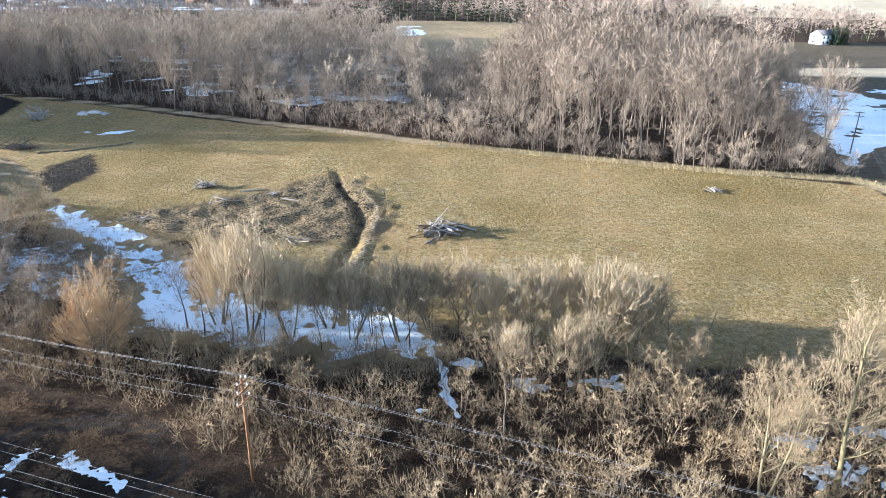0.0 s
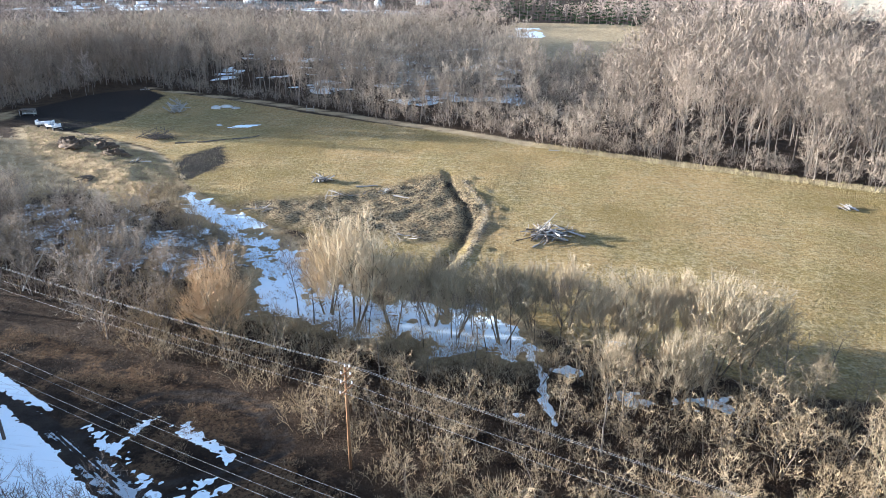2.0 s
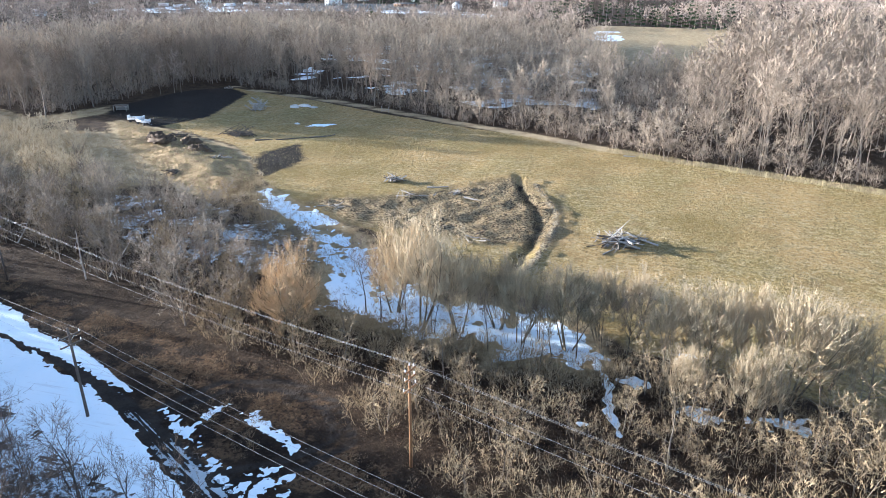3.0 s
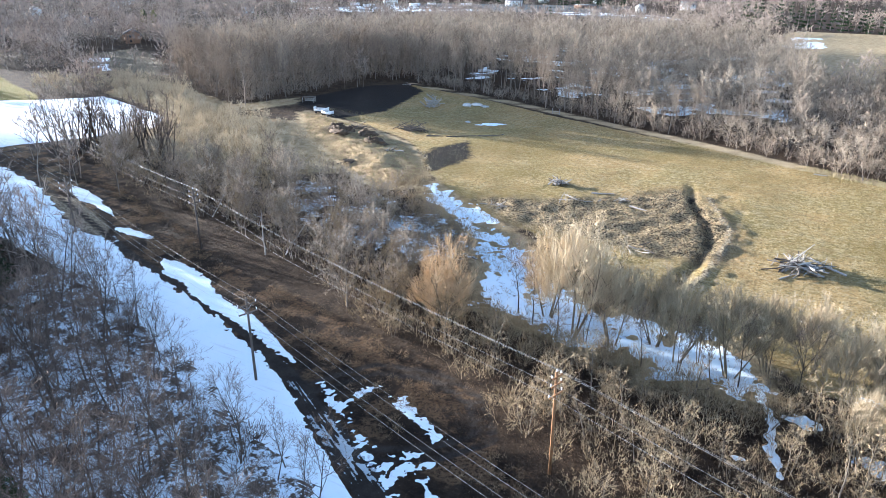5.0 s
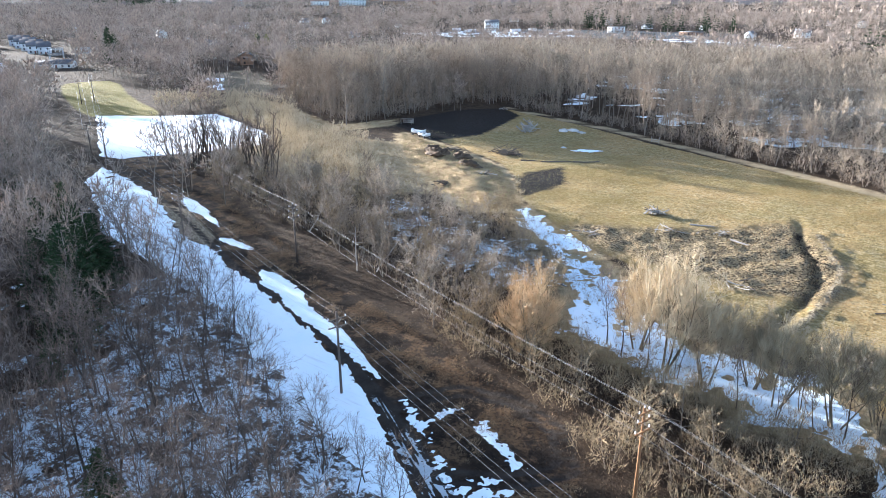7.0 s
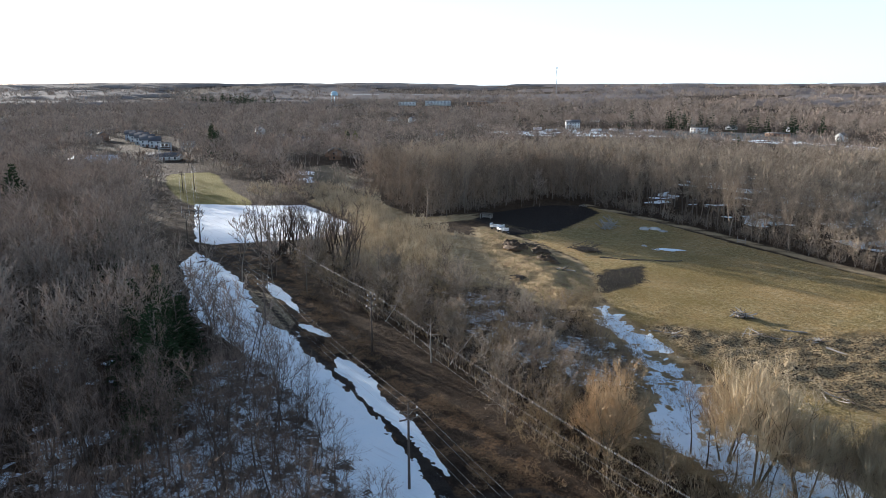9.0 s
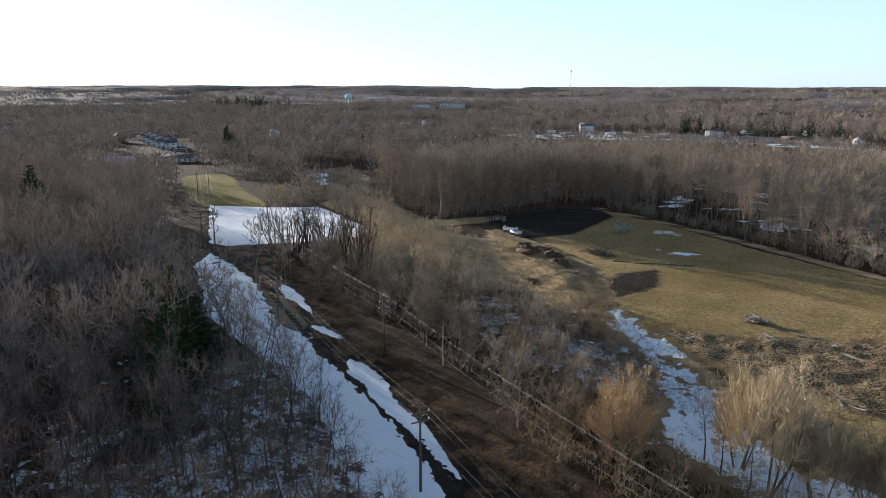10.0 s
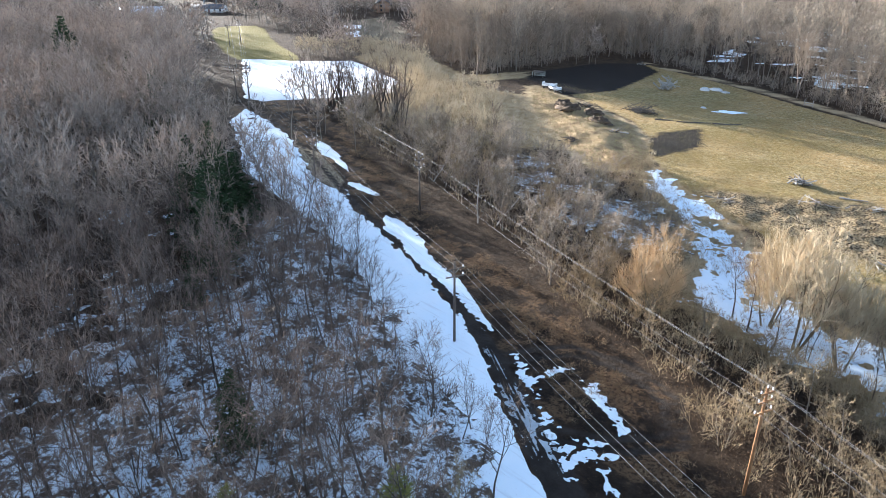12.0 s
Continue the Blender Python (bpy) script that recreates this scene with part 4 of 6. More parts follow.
SHRUB = [model("shrub", grow(220 + i, 4, stems=5, lean=0.5, clear=0.15, limbs=4, boughs=3, shoots=6, sprays=2, open_=0.8, lift=0.12, radius=0.035, twig=0.03, lean_wood=True, spread=0.6),
               BRUSH, BRUSH, 4.0, "tangled leafless shrub in the brush", "shrubs", "shrub", "twig_mass", "stem_mass") for i in range(4)]
TANSHRUB = [model("shrub", grow(240 + i, 5, stems=6, lean=0.5, clear=0.2, limbs=4, boughs=3, shoots=6, sprays=1, open_=0.55, lift=0.22, radius=0.045, twig=0.045, lean_wood=True),
                  BARK, TWIG_STRAW, 5.0, "straw-coloured leafless willow shrub", "willow shrubs", "shrub", "twig_mass", "stem_mass") for i in range(3)]
FAR_HARD = [scaled(grow(300 + i, 20, lean=0.1, clear=(0.4, 0.34, 0.44, 0.36, 0.4)[i], limbs=10, boughs=5, shoots=11, sprays=0, open_=(0.85, 1.0, 0.75, 0.9, 0.7)[i], lift=0.12, limb=(0.29, 0.33, 0.26, 0.31, 0.25)[i],
                        radius=0.22, twig=0.1, crook=0.2, lean_wood=True, dome=True, spread=0.6), 20) for i in range(5)]
FAR_HARD_LESS = [scaled(grow(310 + i, 20, lean=0.1, clear=(0.46, 0.4, 0.5, 0.42, 0.46)[i], limbs=8, boughs=4, shoots=8, sprays=0, open_=(0.85, 1.0, 0.75, 0.9, 0.7)[i], lift=0.12, limb=(0.3, 0.34, 0.28, 0.32, 0.27)[i],
                             radius=0.22, twig=0.16, crook=0.2, lean_wood=True, dome=True, spread=0.65), 20) for i in range(5)]
FAR_WEST = [scaled(grow(315 + i, 16, stems=1 + i % 2, lean=0.16, clear=(0.3, 0.26, 0.34, 0.3)[i], limbs=10 - 3 * (i % 2), boughs=5, shoots=8, sprays=0, open_=(0.9, 1.05, 0.8, 0.95)[i], lift=0.12, limb=(0.29, 0.33, 0.27, 0.31)[i],
                        radius=0.18, twig=0.085, crook=0.2, lean_wood=True, dome=True, spread=0.6), 16) for i in range(4)]
FAR_BUSH = [cloud(320 + i, 1.0, 0.1, 9, 13, 0.03, 0.2, 2, 0.016, thin=True) for i in range(4)]
BRUSHES = [puff(330 + i, 90, 1.1, 0.03, 0.03, 0.34, 5, 0.4, 0.018) for i in range(4)]
FAR_ROUND = [cloud(340 + i, (0.65, 0.8, 0.75, 0.9)[i], 0.18, 8, 9, 0.045, 0.2, 1, 0.014, thin=True) for i in range(4)]
FAR_CLUMP = [puff(350 + i, 34, 1.3, 0.05, 0.13, 0.28, 0, 0.1, 0.02) for i in range(4)]
FAR_PINE = [scaled(conifer(360 + i, 14, 3.2, 8, 4, width=1.1), 14) for i in range(2)]

# the big wood behind the field
WOOD_EAST = [(-4, 182), (37, 168), (68, 158), (93, 155), (106, 215), (113, 262), (108, 296), (70, 318), (28, 296), (-2, 240)]
pts = scatter(WOOD_EAST, 6.6, rng)
edge_line = [(-4, 182), (37, 168), (68, 158), (93, 155), (107, 217)]
near = along(pts[:, 0], pts[:, 1], edge_line) < 12
set_out(FOREST, pts[near], rng.uniform(14, 26, near.sum()) * np.clip((pts[near, 0] + 8) / 42, 0.42, 1), rng)
mid = ~near & (along(pts[:, 0], pts[:, 1], edge_line) < 45)
low = np.clip((pts[:, 0] + 8) / 42, 0.42, 1)
back = ~near & ~mid
stand("woodland", FAR_HARD, pts[mid], rng.uniform(15, 27, mid.sum()) * low[mid], rng, (BARK, TWIG_EAST), "dense leafless wood behind the field")
stand("woodland", FAR_HARD_LESS, pts[back], rng.uniform(19, 31, back.sum()) * low[back], rng, (BARK, TWIG_EAST), "dense leafless wood behind the field")
line = np.array([(x + rng.uniform(-2, 2), np.interp(x, [-4, 37, 68, 93], [182, 168, 158, 154]) + rng.uniform(-2, 2)) for x in np.arange(-3, 96, 5.2)])
set_out(EDGE, line, rng.uniform(4.5, 11, len(line)), rng)
fringe = scatter([(-6, 183), (37, 167), (68, 157), (95, 153), (112, 230), (102, 235), (88, 172), (66, 172), (37, 182), (0, 196)], 3.4, rng)
stand("thicket", BRUSHES, fringe, rng.uniform(1.8, 5.0, len(fringe)), rng, (BARK, THICKET_SHADED), "leafless brush below the edge of the wood", "bushes")
fringe = np.concatenate([scatter([(-156, 243), (-102, 224), (-81, 217), (-51, 202), (-26, 193), (-2, 183), (0, 192), (-26, 204), (-51, 214), (-81, 228), (-102, 236), (-150, 254)], 3.6, rng),
                         scatter([(-226, 191), (-206, 183), (-180, 174), (-175, 182), (-174, 242), (-182, 242), (-184, 199), (-188, 184), (-206, 190)], 5.0, rng)])
stand("thicket", BRUSHES, fringe, rng.uniform(1.8, 5.0, len(fringe)), rng, (BARK, THICKET_SHADED), "leafless brush below the edge of the wood", "bushes")

# the mixed wood north of the field
WOOD_NORTH = [(-154, 243), (-102, 226), (-81, 219), (-51, 204), (-26, 195), (-4, 186), (-4, 262), (-22, 415), (-66, 452), (-111, 423), (-180, 392)]
pts = scatter(WOOD_NORTH, 6.8, rng)
near = along(pts[:, 0], pts[:, 1], WOOD_NORTH[:6]) < 13
low = np.clip((pts[:, 0] + 75) / 30, 0, 1)
size = rng.uniform(11.5, 25, len(pts)) * np.interp(np.hypot(*pts.T), [290, 400], [1, 0.75]) * (1 - low) + rng.uniform(8, 17, len(pts)) * low
tall_ones = near & (size > 12)
set_out([copy_thing(o, Matrix()) for o in FOREST[:3]], pts[tall_ones], size[tall_ones], rng)
rest = near & ~tall_ones
set_out([copy_thing(o, Matrix()) for o in EDGE], pts[rest], size[rest], rng)
far = ~near
for band, shapes in ((np.hypot(*pts.T) < 290, FAR_HARD), (np.hypot(*pts.T) >= 290, FAR_HARD_LESS)):
    pick = far & (size > 12) & band
    stand("woodland", shapes, pts[pick], size[pick], rng, (BARK, TWIG), "leafless wood with snow between the trees")
stand("thicket", FAR_BUSH, pts[far & (size <= 12)], size[far & (size <= 12)], rng, (BARK, TWIG), "leafless willow thicket with snow between", "bushes")
extra = scatter([(-90, 222), (-4, 188), (-8, 262), (-24, 400), (-70, 420), (-120, 400)], 6.0, rng)
stand("thicket", FAR_BUSH, extra, rng.uniform(4, 8, len(extra)), rng, (BARK, TWIG), "leafless willow thicket with snow between", "bushes")

gap_bushes = scatter([(-6, 192), (26, 186), (34, 312), (-16, 318)], 5.0, rng)
stand("thicket", FAR_BUSH, gap_bushes, rng.uniform(5, 10, len(gap_bushes)), rng, (BARK, TWIG), "leafless bushes before a far stubble field", "bushes")

# the wood behind the black soil
WOOD_WEST = [(-246, 199), (-206, 183), (-180, 174), (-175, 182), (-175, 205), (-174, 242), (-152, 248), (-180, 392), (-200, 447), (-249, 386), (-264, 296), (-263, 235)]
low_wood = scatter(WOOD_WEST, 5.0, rng)
stand("undergrowth", BRUSHES, low_wood, rng.uniform(3, 7, len(low_wood)), rng, (BARK, THICKET_SHADED), "leafless undergrowth in the wood behind the black soil", "bushes")
pts = scatter(WOOD_WEST, 5.7, rng)
near = along(pts[:, 0], pts[:, 1], WOOD_WEST[:7]) < 11
set_out([copy_thing(o, Matrix()) for o in FOREST], pts[near], rng.uniform(17, 25, near.sum()), rng)
stand("woodland", FAR_HARD_LESS, pts[~near], rng.uniform(16, 27, (~near).sum()) * np.interp(np.hypot(*pts[~near].T), [290, 400], [1, 0.68]), rng, (BARK, TWIG), "leafless wood behind the black soil")

# the snowy wood beside the track
pts = scatter([p for p in WEST_WOOD], 4.0, rng, lambda x, y: (np.hypot(x, y) > 34) & (x < -24) & (inside(x, y, WEST_WOOD) > np.where((x < -150) & (y > 60), 11, 0)))
dist = np.hypot(pts[:, 0], pts[:, 1])
thin = rng.uniform(0, 1, len(pts)) < np.where(dist < 90, 0.85, 0.7)
pts, dist = pts[thin], dist[thin]
near = dist < 105
keep = near | (rng.uniform(0, 1, len(pts)) < np.where(dist > 180, 0.4, 0.62))
pts, dist, near = pts[keep], dist[keep], near[keep]
size = np.clip(rng.normal(13.5, 2.8, len(pts)), 6, 19) * np.where(inside(pts[:, 0], pts[:, 1], WEST_WOOD) < 5, 0.72, 1.0)
set_out(WEST, pts[near], size[near], rng)
stand("woodland", FAR_WEST, pts[~near], np.where(pts[~near, 0] < -150, rng.uniform(18, 23, (~near).sum()), np.clip(size[~near] * 1.25, 13, 19)), rng, (BARK, TWIG_FAR), "dense leafless wood in its own shade")
under = scatter([p for p in WEST_WOOD], 2.8, rng, lambda x, y: (np.hypot(x, y) > 34) & (np.hypot(x, y) < 150) & (x < -26) & (fuzz(x, y, 9, 95) > -0.8))
stand("undergrowth", BRUSHES, under, rng.uniform(1.5, 4.0, len(under)), rng, (BARK_WEST_SHADED, TWIG_WEST_SHADED), "leafless undergrowth on the snowy wood floor", "bushes")

# willows along the stream
spots = [(-25.4, 78.6, 18.5), (-30, 82, 14), (-19.6, 78.4, 13.5), (-15, 82, 12.5), (-11.5, 78.5, 12.8), (-5.3, 78.6, 13.5), (-1.5, 81, 12), (3, 84, 11.5), (6.8, 76.5, 12.3), (12.1, 76, 14), (16, 80, 12.5), (19.9, 73.6, 15.5),
         (24.5, 76.5, 12.5), (14.5, 66.3, 11.5), (8.5, 68, 9.5)]
set_out(WILLOW, [(x, y) for x, y, _ in spots], [s for *_, s in spots], rng)
spots = [(18.5, 68.5, 12), (23, 69.5, 12.5), (28, 73, 11), (27, 65.5, 9.5), (10, 73, 11), (4.5, 71, 9.5), (33, 74, 9.5), (22, 63, 8.5)]
set_out([copy_thing(o, Matrix()) for o in CROOKED], [(x, y) for x, y, _ in spots], [s for *_, s in spots], rng)
stems_row = [(-31, 79), (-27, 78), (-23, 77.5), (-20, 77), (-15, 75), (-11, 76), (-7, 76), (-4, 76.5), (-1, 79), (2, 77), (-34, 81), (-9, 80)]
set_out([copy_thing(o, Matrix()) for o in (WEST[1], WEST[4], WEST[2])], stems_row, rng.uniform(8, 12, len(stems_row)), rng)
set_out(ORANGE, [(-40.8, 71.7)], [15], rng)
set_out(PALE, [(37.3, 51), (30, 50.2), (48, 66), (52, 56), (-31.7, 29.7), (29.2, 68.6)], [21, 17, 13, 15, 8, 8.5], rng)

# the brush between track and stream
BRUSH_LAND = [(-57, 69), (-42, 65), (-31, 61), (-24, 55), (-14, 49), (4, 39), (20, 34), (60, 40), (60, 72), (30, 71), (8, 72), (-8, 72), (-18, 75), (-32, 76), (-42, 80), (-56, 88)]
pts = scatter(BRUSH_LAND, 4.2, rng)
set_out(SHRUB, pts, rng.uniform(2.5, 5.5, len(pts)), rng)
pts = scatter(BRUSH_LAND, 3.0, rng)
stand("brushwood", BRUSHES, pts, rng.uniform(1.2, 3.6, len(pts)), rng, (BRUSH, BRUSH), "tangle of leafless brush and old weeds", "bushes")
bank = scatter([(-84, 134), (-36, 106), (8, 94), (8, 66), (-22, 66), (-50, 74), (-62, 100), (-88, 124)], 1.9, rng,
               lambda x, y: (inside(x, y, STREAM) < 0.8) & (inside(x, y, STREAM) > -6) & (inside(x, y, FIELD) < -1))
stand("brushwood", BRUSHES, bank, rng.uniform(1.0, 3.2, len(bank)), rng, (BRUSH, BRUSH), "dead weeds and low brush along the frozen stream", "bushes")
mats_ = scatter(BARE, 1.15, rng, lambda x, y: (along(x, y, TRACK) > 4.5) & (along(x, y, RUTS) > 2.2) & (fuzz(x, y, 5, 98) + 0.5 * fuzz(x, y, 2, 99) > 0.02) & (x > -130))
stand("matted_weeds", [puff(380 + i, 60, 1.9, 0.02, 0.05, 0.5, 0, 0.1, 0.02) for i in range(3)], mats_, rng.uniform(0.4, 1.1, len(mats_)), rng, (RUSSET, RUSSET), "matted russet weeds on the bare soil", "weeds")
pts = scatter(BRUSH_LAND, 5.6, rng)
set_out(CROOKED, pts, rng.uniform(5, 9.5, len(pts)), rng)
pts = scatter(GREY_BRUSH, 4.8, rng)
near_mound = np.clip(-inside(pts[:, 0], pts[:, 1], MOUND) / 22, 0.35, 1)
set_out([copy_thing(o, Matrix()) for o in CROOKED], pts, rng.uniform(5.5, 10, len(pts)) * near_mound, rng)
pts = scatter(GREY_BRUSH, 6.2, rng, lambda x, y: inside(x, y, MOUND) < -14)
set_out([copy_thing(o, Matrix()) for o in (EDGE[0], EDGE[1], WEST[4], EDGE[2])], pts, rng.uniform(7.5, 12, len(pts)), rng)
pts = np.concatenate([scatter(GREY_BRUSH, 4.0, rng), scatter(BACKWATER, 3.0, rng)])
near_mound = np.clip(-inside(pts[:, 0], pts[:, 1], MOUND) / 22, 0.4, 1)
stand("brushwood", BRUSHES, pts, rng.uniform(2.0, 4.2, len(pts)) * near_mound, rng, (BRUSH, THICKET_SHADED), "grey leafless brush with snow below", "bushes")
pts = scatter(SHRUB_LAND, 5.6, rng, lambda x, y: inside(x, y, MOUND) < -1)
set_out(TANSHRUB, pts, rng.uniform(3.5, 7, len(pts)) * np.clip(-inside(pts[:, 0], pts[:, 1], MOUND) / 16, 0.4, 1), rng)
REEDS = [(-192, 111), (-172, 124), (-176, 140), (-182, 148), (-238, 165), (-275, 196), (-208, 176), (-178, 160), (-168, 122)]
pts = np.concatenate([scatter(SHRUB_LAND, 3.4, rng, lambda x, y: inside(x, y, MOUND) < -1), scatter(REEDS, 3.6, rng)])
stand("brushwood", BRUSHES, pts, rng.uniform(2.5, 5.0, len(pts)) * np.clip(-inside(pts[:, 0], pts[:, 1], MOUND) / 16, 0.35, 1), rng, (BRUSH, TWIG_STRAW), "straw-coloured willow brush", "bushes")
row = [(-174, 103), (-171, 106), (-168, 106), (-165, 109.5), (-161, 112), (-157, 114), (-152, 117), (-147, 112), (-141, 106), (-134, 104), (-163, 106), (-155, 109)]
set_out(ARCH, row, rng.uniform(17, 20.5, len(row)), rng)
POND_SHORE = [(-268, 150), (-274, 168), (-246, 192), (-206, 178), (-192, 160), (-238, 168), (-252, 149)]
pts = scatter(POND_SHORE, 6.0, rng)
set_out([copy_thing(o, Matrix()) for o in TANSHRUB], pts, rng.uniform(6, 9.5, len(pts)), rng)
# standing dead trunks, bleached and broken
for k, (x, y, tall, lx, ly) in enumerate(((-79.7, 78.7, 8.5, 0.08, 0.0), (-76.9, 80.5, 8.0, 0.4, 0.25), (-102, 87.7, 6.5, 0.4, 0.3), (-67, 82, 6.0, -0.3, 0.15))):
    g = np.random.default_rng(600 + k)
    line = branch(g, np.array([0, 0, -0.2]), np.array([lx, ly, 1.0]), tall, 6, 0.09, 0.0)
    parts = [("trunk", tube(line, 0.14, 0.05, 6), GREY_WOOD, "")]
    for _ in range(5):
        i = int(g.integers(2, 6))
        stub = branch(g, line[i], g.normal(0, 1, 3) + np.array([0, 0, 0.6]), tall * g.uniform(0.12, 0.3), 3, 0.25, 0.0)
        parts.append(("limb", tube(stub, 0.07, 0.02, 4), GREY_WOOD, ""))
    ob = thing("dead_tree", parts, "bleached dead trunk with broken limbs standing in brush", "dead tree", "dead trees")
    ob.matrix_basis = pose(x, y, float(height(x, y)))
WEEDS = [puff(370 + i, 26, 1.3, 0.02, 0.05, 0.5, 0, 0.8, 0.02) for i in range(3)]
pts = np.concatenate([scatter(STREAM, 1.25, rng, lambda x, y: fuzz(x, y, 4, 96) > -0.1), scatter(BACKWATER, 1.1, rng, lambda x, y: fuzz(x, y, 4, 97) > -0.35)])
stand("dead_weeds", WEEDS, pts, rng.uniform(0.4, 1.1, len(pts)), rng, (BRUSH, BRUSH), "dead brown weeds standing out of the snow", "weeds")

# pines in the snowy wood
PINE = [model("pine", conifer(400 + i, 11, 3.3, 24, 12, width=0.24, clear=0.03), BARK, NEEDLE, 11.0, "dark evergreen pine among bare trees", "pines", "pine") for i in range(2)]
set_out(PINE, [(-94, 38), (-99, 41), (-107, 40), (-103, 37), (-53.4, 20.3), (-84.6, 29.7), (-91, 35), (-111.6, 42), (-109, 45), (-108.6, 49), (-114, 47), (-119, 49), (-105, 46), (-170, 58), (-178, 62), (-220, 70)], [16.5, 15, 13, 14, 9.4, 6.5, 13, 16, 15, 13, 17, 16, 14, 17, 16, 15], rng)
LIGHT_PINE = [model("cedar", conifer(410, 6, 2.4, 12, 10, width=0.2), BARK, NEEDLE_LIGHT, 6.0, "yellow-green evergreen in the sun", "", "evergreen")]
set_out(LIGHT_PINE, [(-34.2, 25.0), (-43.9, 15.2)], [7.8, 5.8], rng)
set_out([copy_thing(o, Matrix()) for o in (WEST[0], WEST[3])], [(-116, 60.6), (-98.6, 56.3), (-77, 53.5), (-58, 43.5), (-52.6, 39.4), (-47, 39.5)], [8.5, 9.2, 6, 7, 6, 7], rng)

# far woods out to the hills
TOWN_GREEN = [(-391, 178), (-403, 151), (-693, 259), (-673, 307)]
TOWN = [(-425, 185), (-480, 205), (-500, 165), (-600, 215), (-670, 262), (-560, 256), (-480, 240), (-420, 210)]


def sector(a0, a1, r0, r1):
    """A ring sector between two headings and two distances, as a polygon."""
    return [(-math.sin(radians(a)) * r, math.cos(radians(a)) * r) for r, ends in ((r0, (a0, (a0 + a1) / 2, a1)), (r1, (a1, (a0 + a1) / 2, a0))) for a in ends]


HALLS = [(-436, 128), (-505, 145), (-515, 215), (-428, 214)]
FACTORY_GROUND, BLOCK_GROUND = sector(43, 52, 2150, 2640), sector(40.5, 48, 1440, 1720)


def open_land(x, y):
    ok = np.hypot(x, y) > 150
    for poly, gap in ((FIELD, 6), (MOUND, 8), (FAR_FIELD, 4), (RIGHT_FIELD, 4), (RIGHT_SUN_GAP, 4), (HILL_FIELD, 0), (YARD, 6), (POND, 6), (LAWN, 4), (FAR_POND, 5), (LAWN_FAR, 3), (MEADOW, 1), (REEDS, 0),
                      (TOWN, 0), (TOWN_GREEN, 2), (HALLS, 0), (FACTORY_GROUND, 0), (BLOCK_GROUND, 0), (WOOD_EAST, 3), (WOOD_NORTH, 3), (WOOD_WEST, 3), (WEST_WOOD, 2), (SHRUB_LAND, 2), (GREY_BRUSH, 2)):
        ok &= inside(x, y, poly) < -gap
    return ok


def fan(r0, r1, a0, a1, gap, seed, clear=-0.15):
    """Places in a sector between two distances and two headings, in clumps."""
    g = np.random.default_rng(seed)
    n = int((r1 ** 2 - r0 ** 2) / 2 * radians(a1 - a0) / gap ** 2)
    r, a = np.sqrt(g.uniform(r0 ** 2, r1 ** 2, n)), np.radians(g.uniform(a0, a1, n))
    x, y = -np.sin(a) * r, np.cos(a) * r
    ok = open_land(x, y) & (fuzz(x, y, 90, 91) + 0.5 * fuzz(x, y, 35, 92) > clear)
    return np.stack([x[ok], y[ok]], -1)


pts = fan(150, 480, -40, 86, 14, 1)
stand("far_trees", FAR_HARD_LESS, pts, rng.uniform(10, 17, len(pts)), rng, (BARK, TWIG_FAR), "leafless trees round the edge of the town")
pts = fan(230, 620, 50, 86, 9.6, 6, -0.8)
stand("far_trees", FAR_ROUND, pts, rng.uniform(9, 17, len(pts)), rng, (BARK, TWIG_FAR), "leafless trees round the pond and lawns")
pts = fan(480, 1100, -40, 86, 13.5, 2, -0.4)
stand("far_trees", FAR_ROUND, pts, rng.uniform(9, 16, len(pts)), rng, (BARK, TWIG_FAR), "leafless trees between far houses")
pts = fan(1100, 1950, -40, 86, 19, 3, -0.4)
stand("far_trees", FAR_CLUMP, pts, rng.uniform(10, 17, len(pts)), rng, (BARK, TWIG_FAR), "far leafless woods")
far_wood = lambda x, y: np.minimum.reduce([np.hypot(x, y) / 60 - 28, 74 - np.hypot(x, y) / 60, np.abs(np.degrees(np.arctan2(-x, y)) - 23) * -1 + 66,
                                           2.2 * fuzz(x, y, 420, 93) + 1.2 * fuzz(x, y, 150, 94) + 0.55])
snow_sheet("far_woods", far_wood, (-4500, -300, 3600, 4500), 34, "closed leafless woods on the far hills", CANOPY, 9.0, "stuff", 1.6, "trees")
pts = fan(620, 1950, 54, 86, 23, 9, -2.0)
stand("far_trees", FAR_CLUMP, pts, rng.uniform(9, 15, len(pts)), rng, (BARK, TWIG_FAR), "leafless trees over the town")
pts = fan(1950, 3300, -40, 86, 46, 8, -0.3)
stand("far_trees", FAR_CLUMP, pts, rng.uniform(14, 24, len(pts)), rng, (BARK, TWIG_FAR), "leafless woods on the far hills")
pts = fan(450, 2000, -40, 86, 95, 5, 0.0)
stand("far_pines", FAR_PINE, pts, rng.uniform(11, 17, len(pts)), rng, (BARK, NEEDLE), "far dark evergreens", "evergreens")


# ---- power lines ----
def cyl(p, q, r0, r1=None, sides=8):
    """A closed round bar from p to q."""
    v, f = tube(np.array([p, q], float), r0, r0 if r1 is None else r1, sides)
    cap = [[0, k + 1, k] for k in range(1, sides - 1)] + [[sides, sides + k, sides + k + 1] for k in range(1, sides - 1)]
    return v, np.concatenate([f, np.array(cap)])


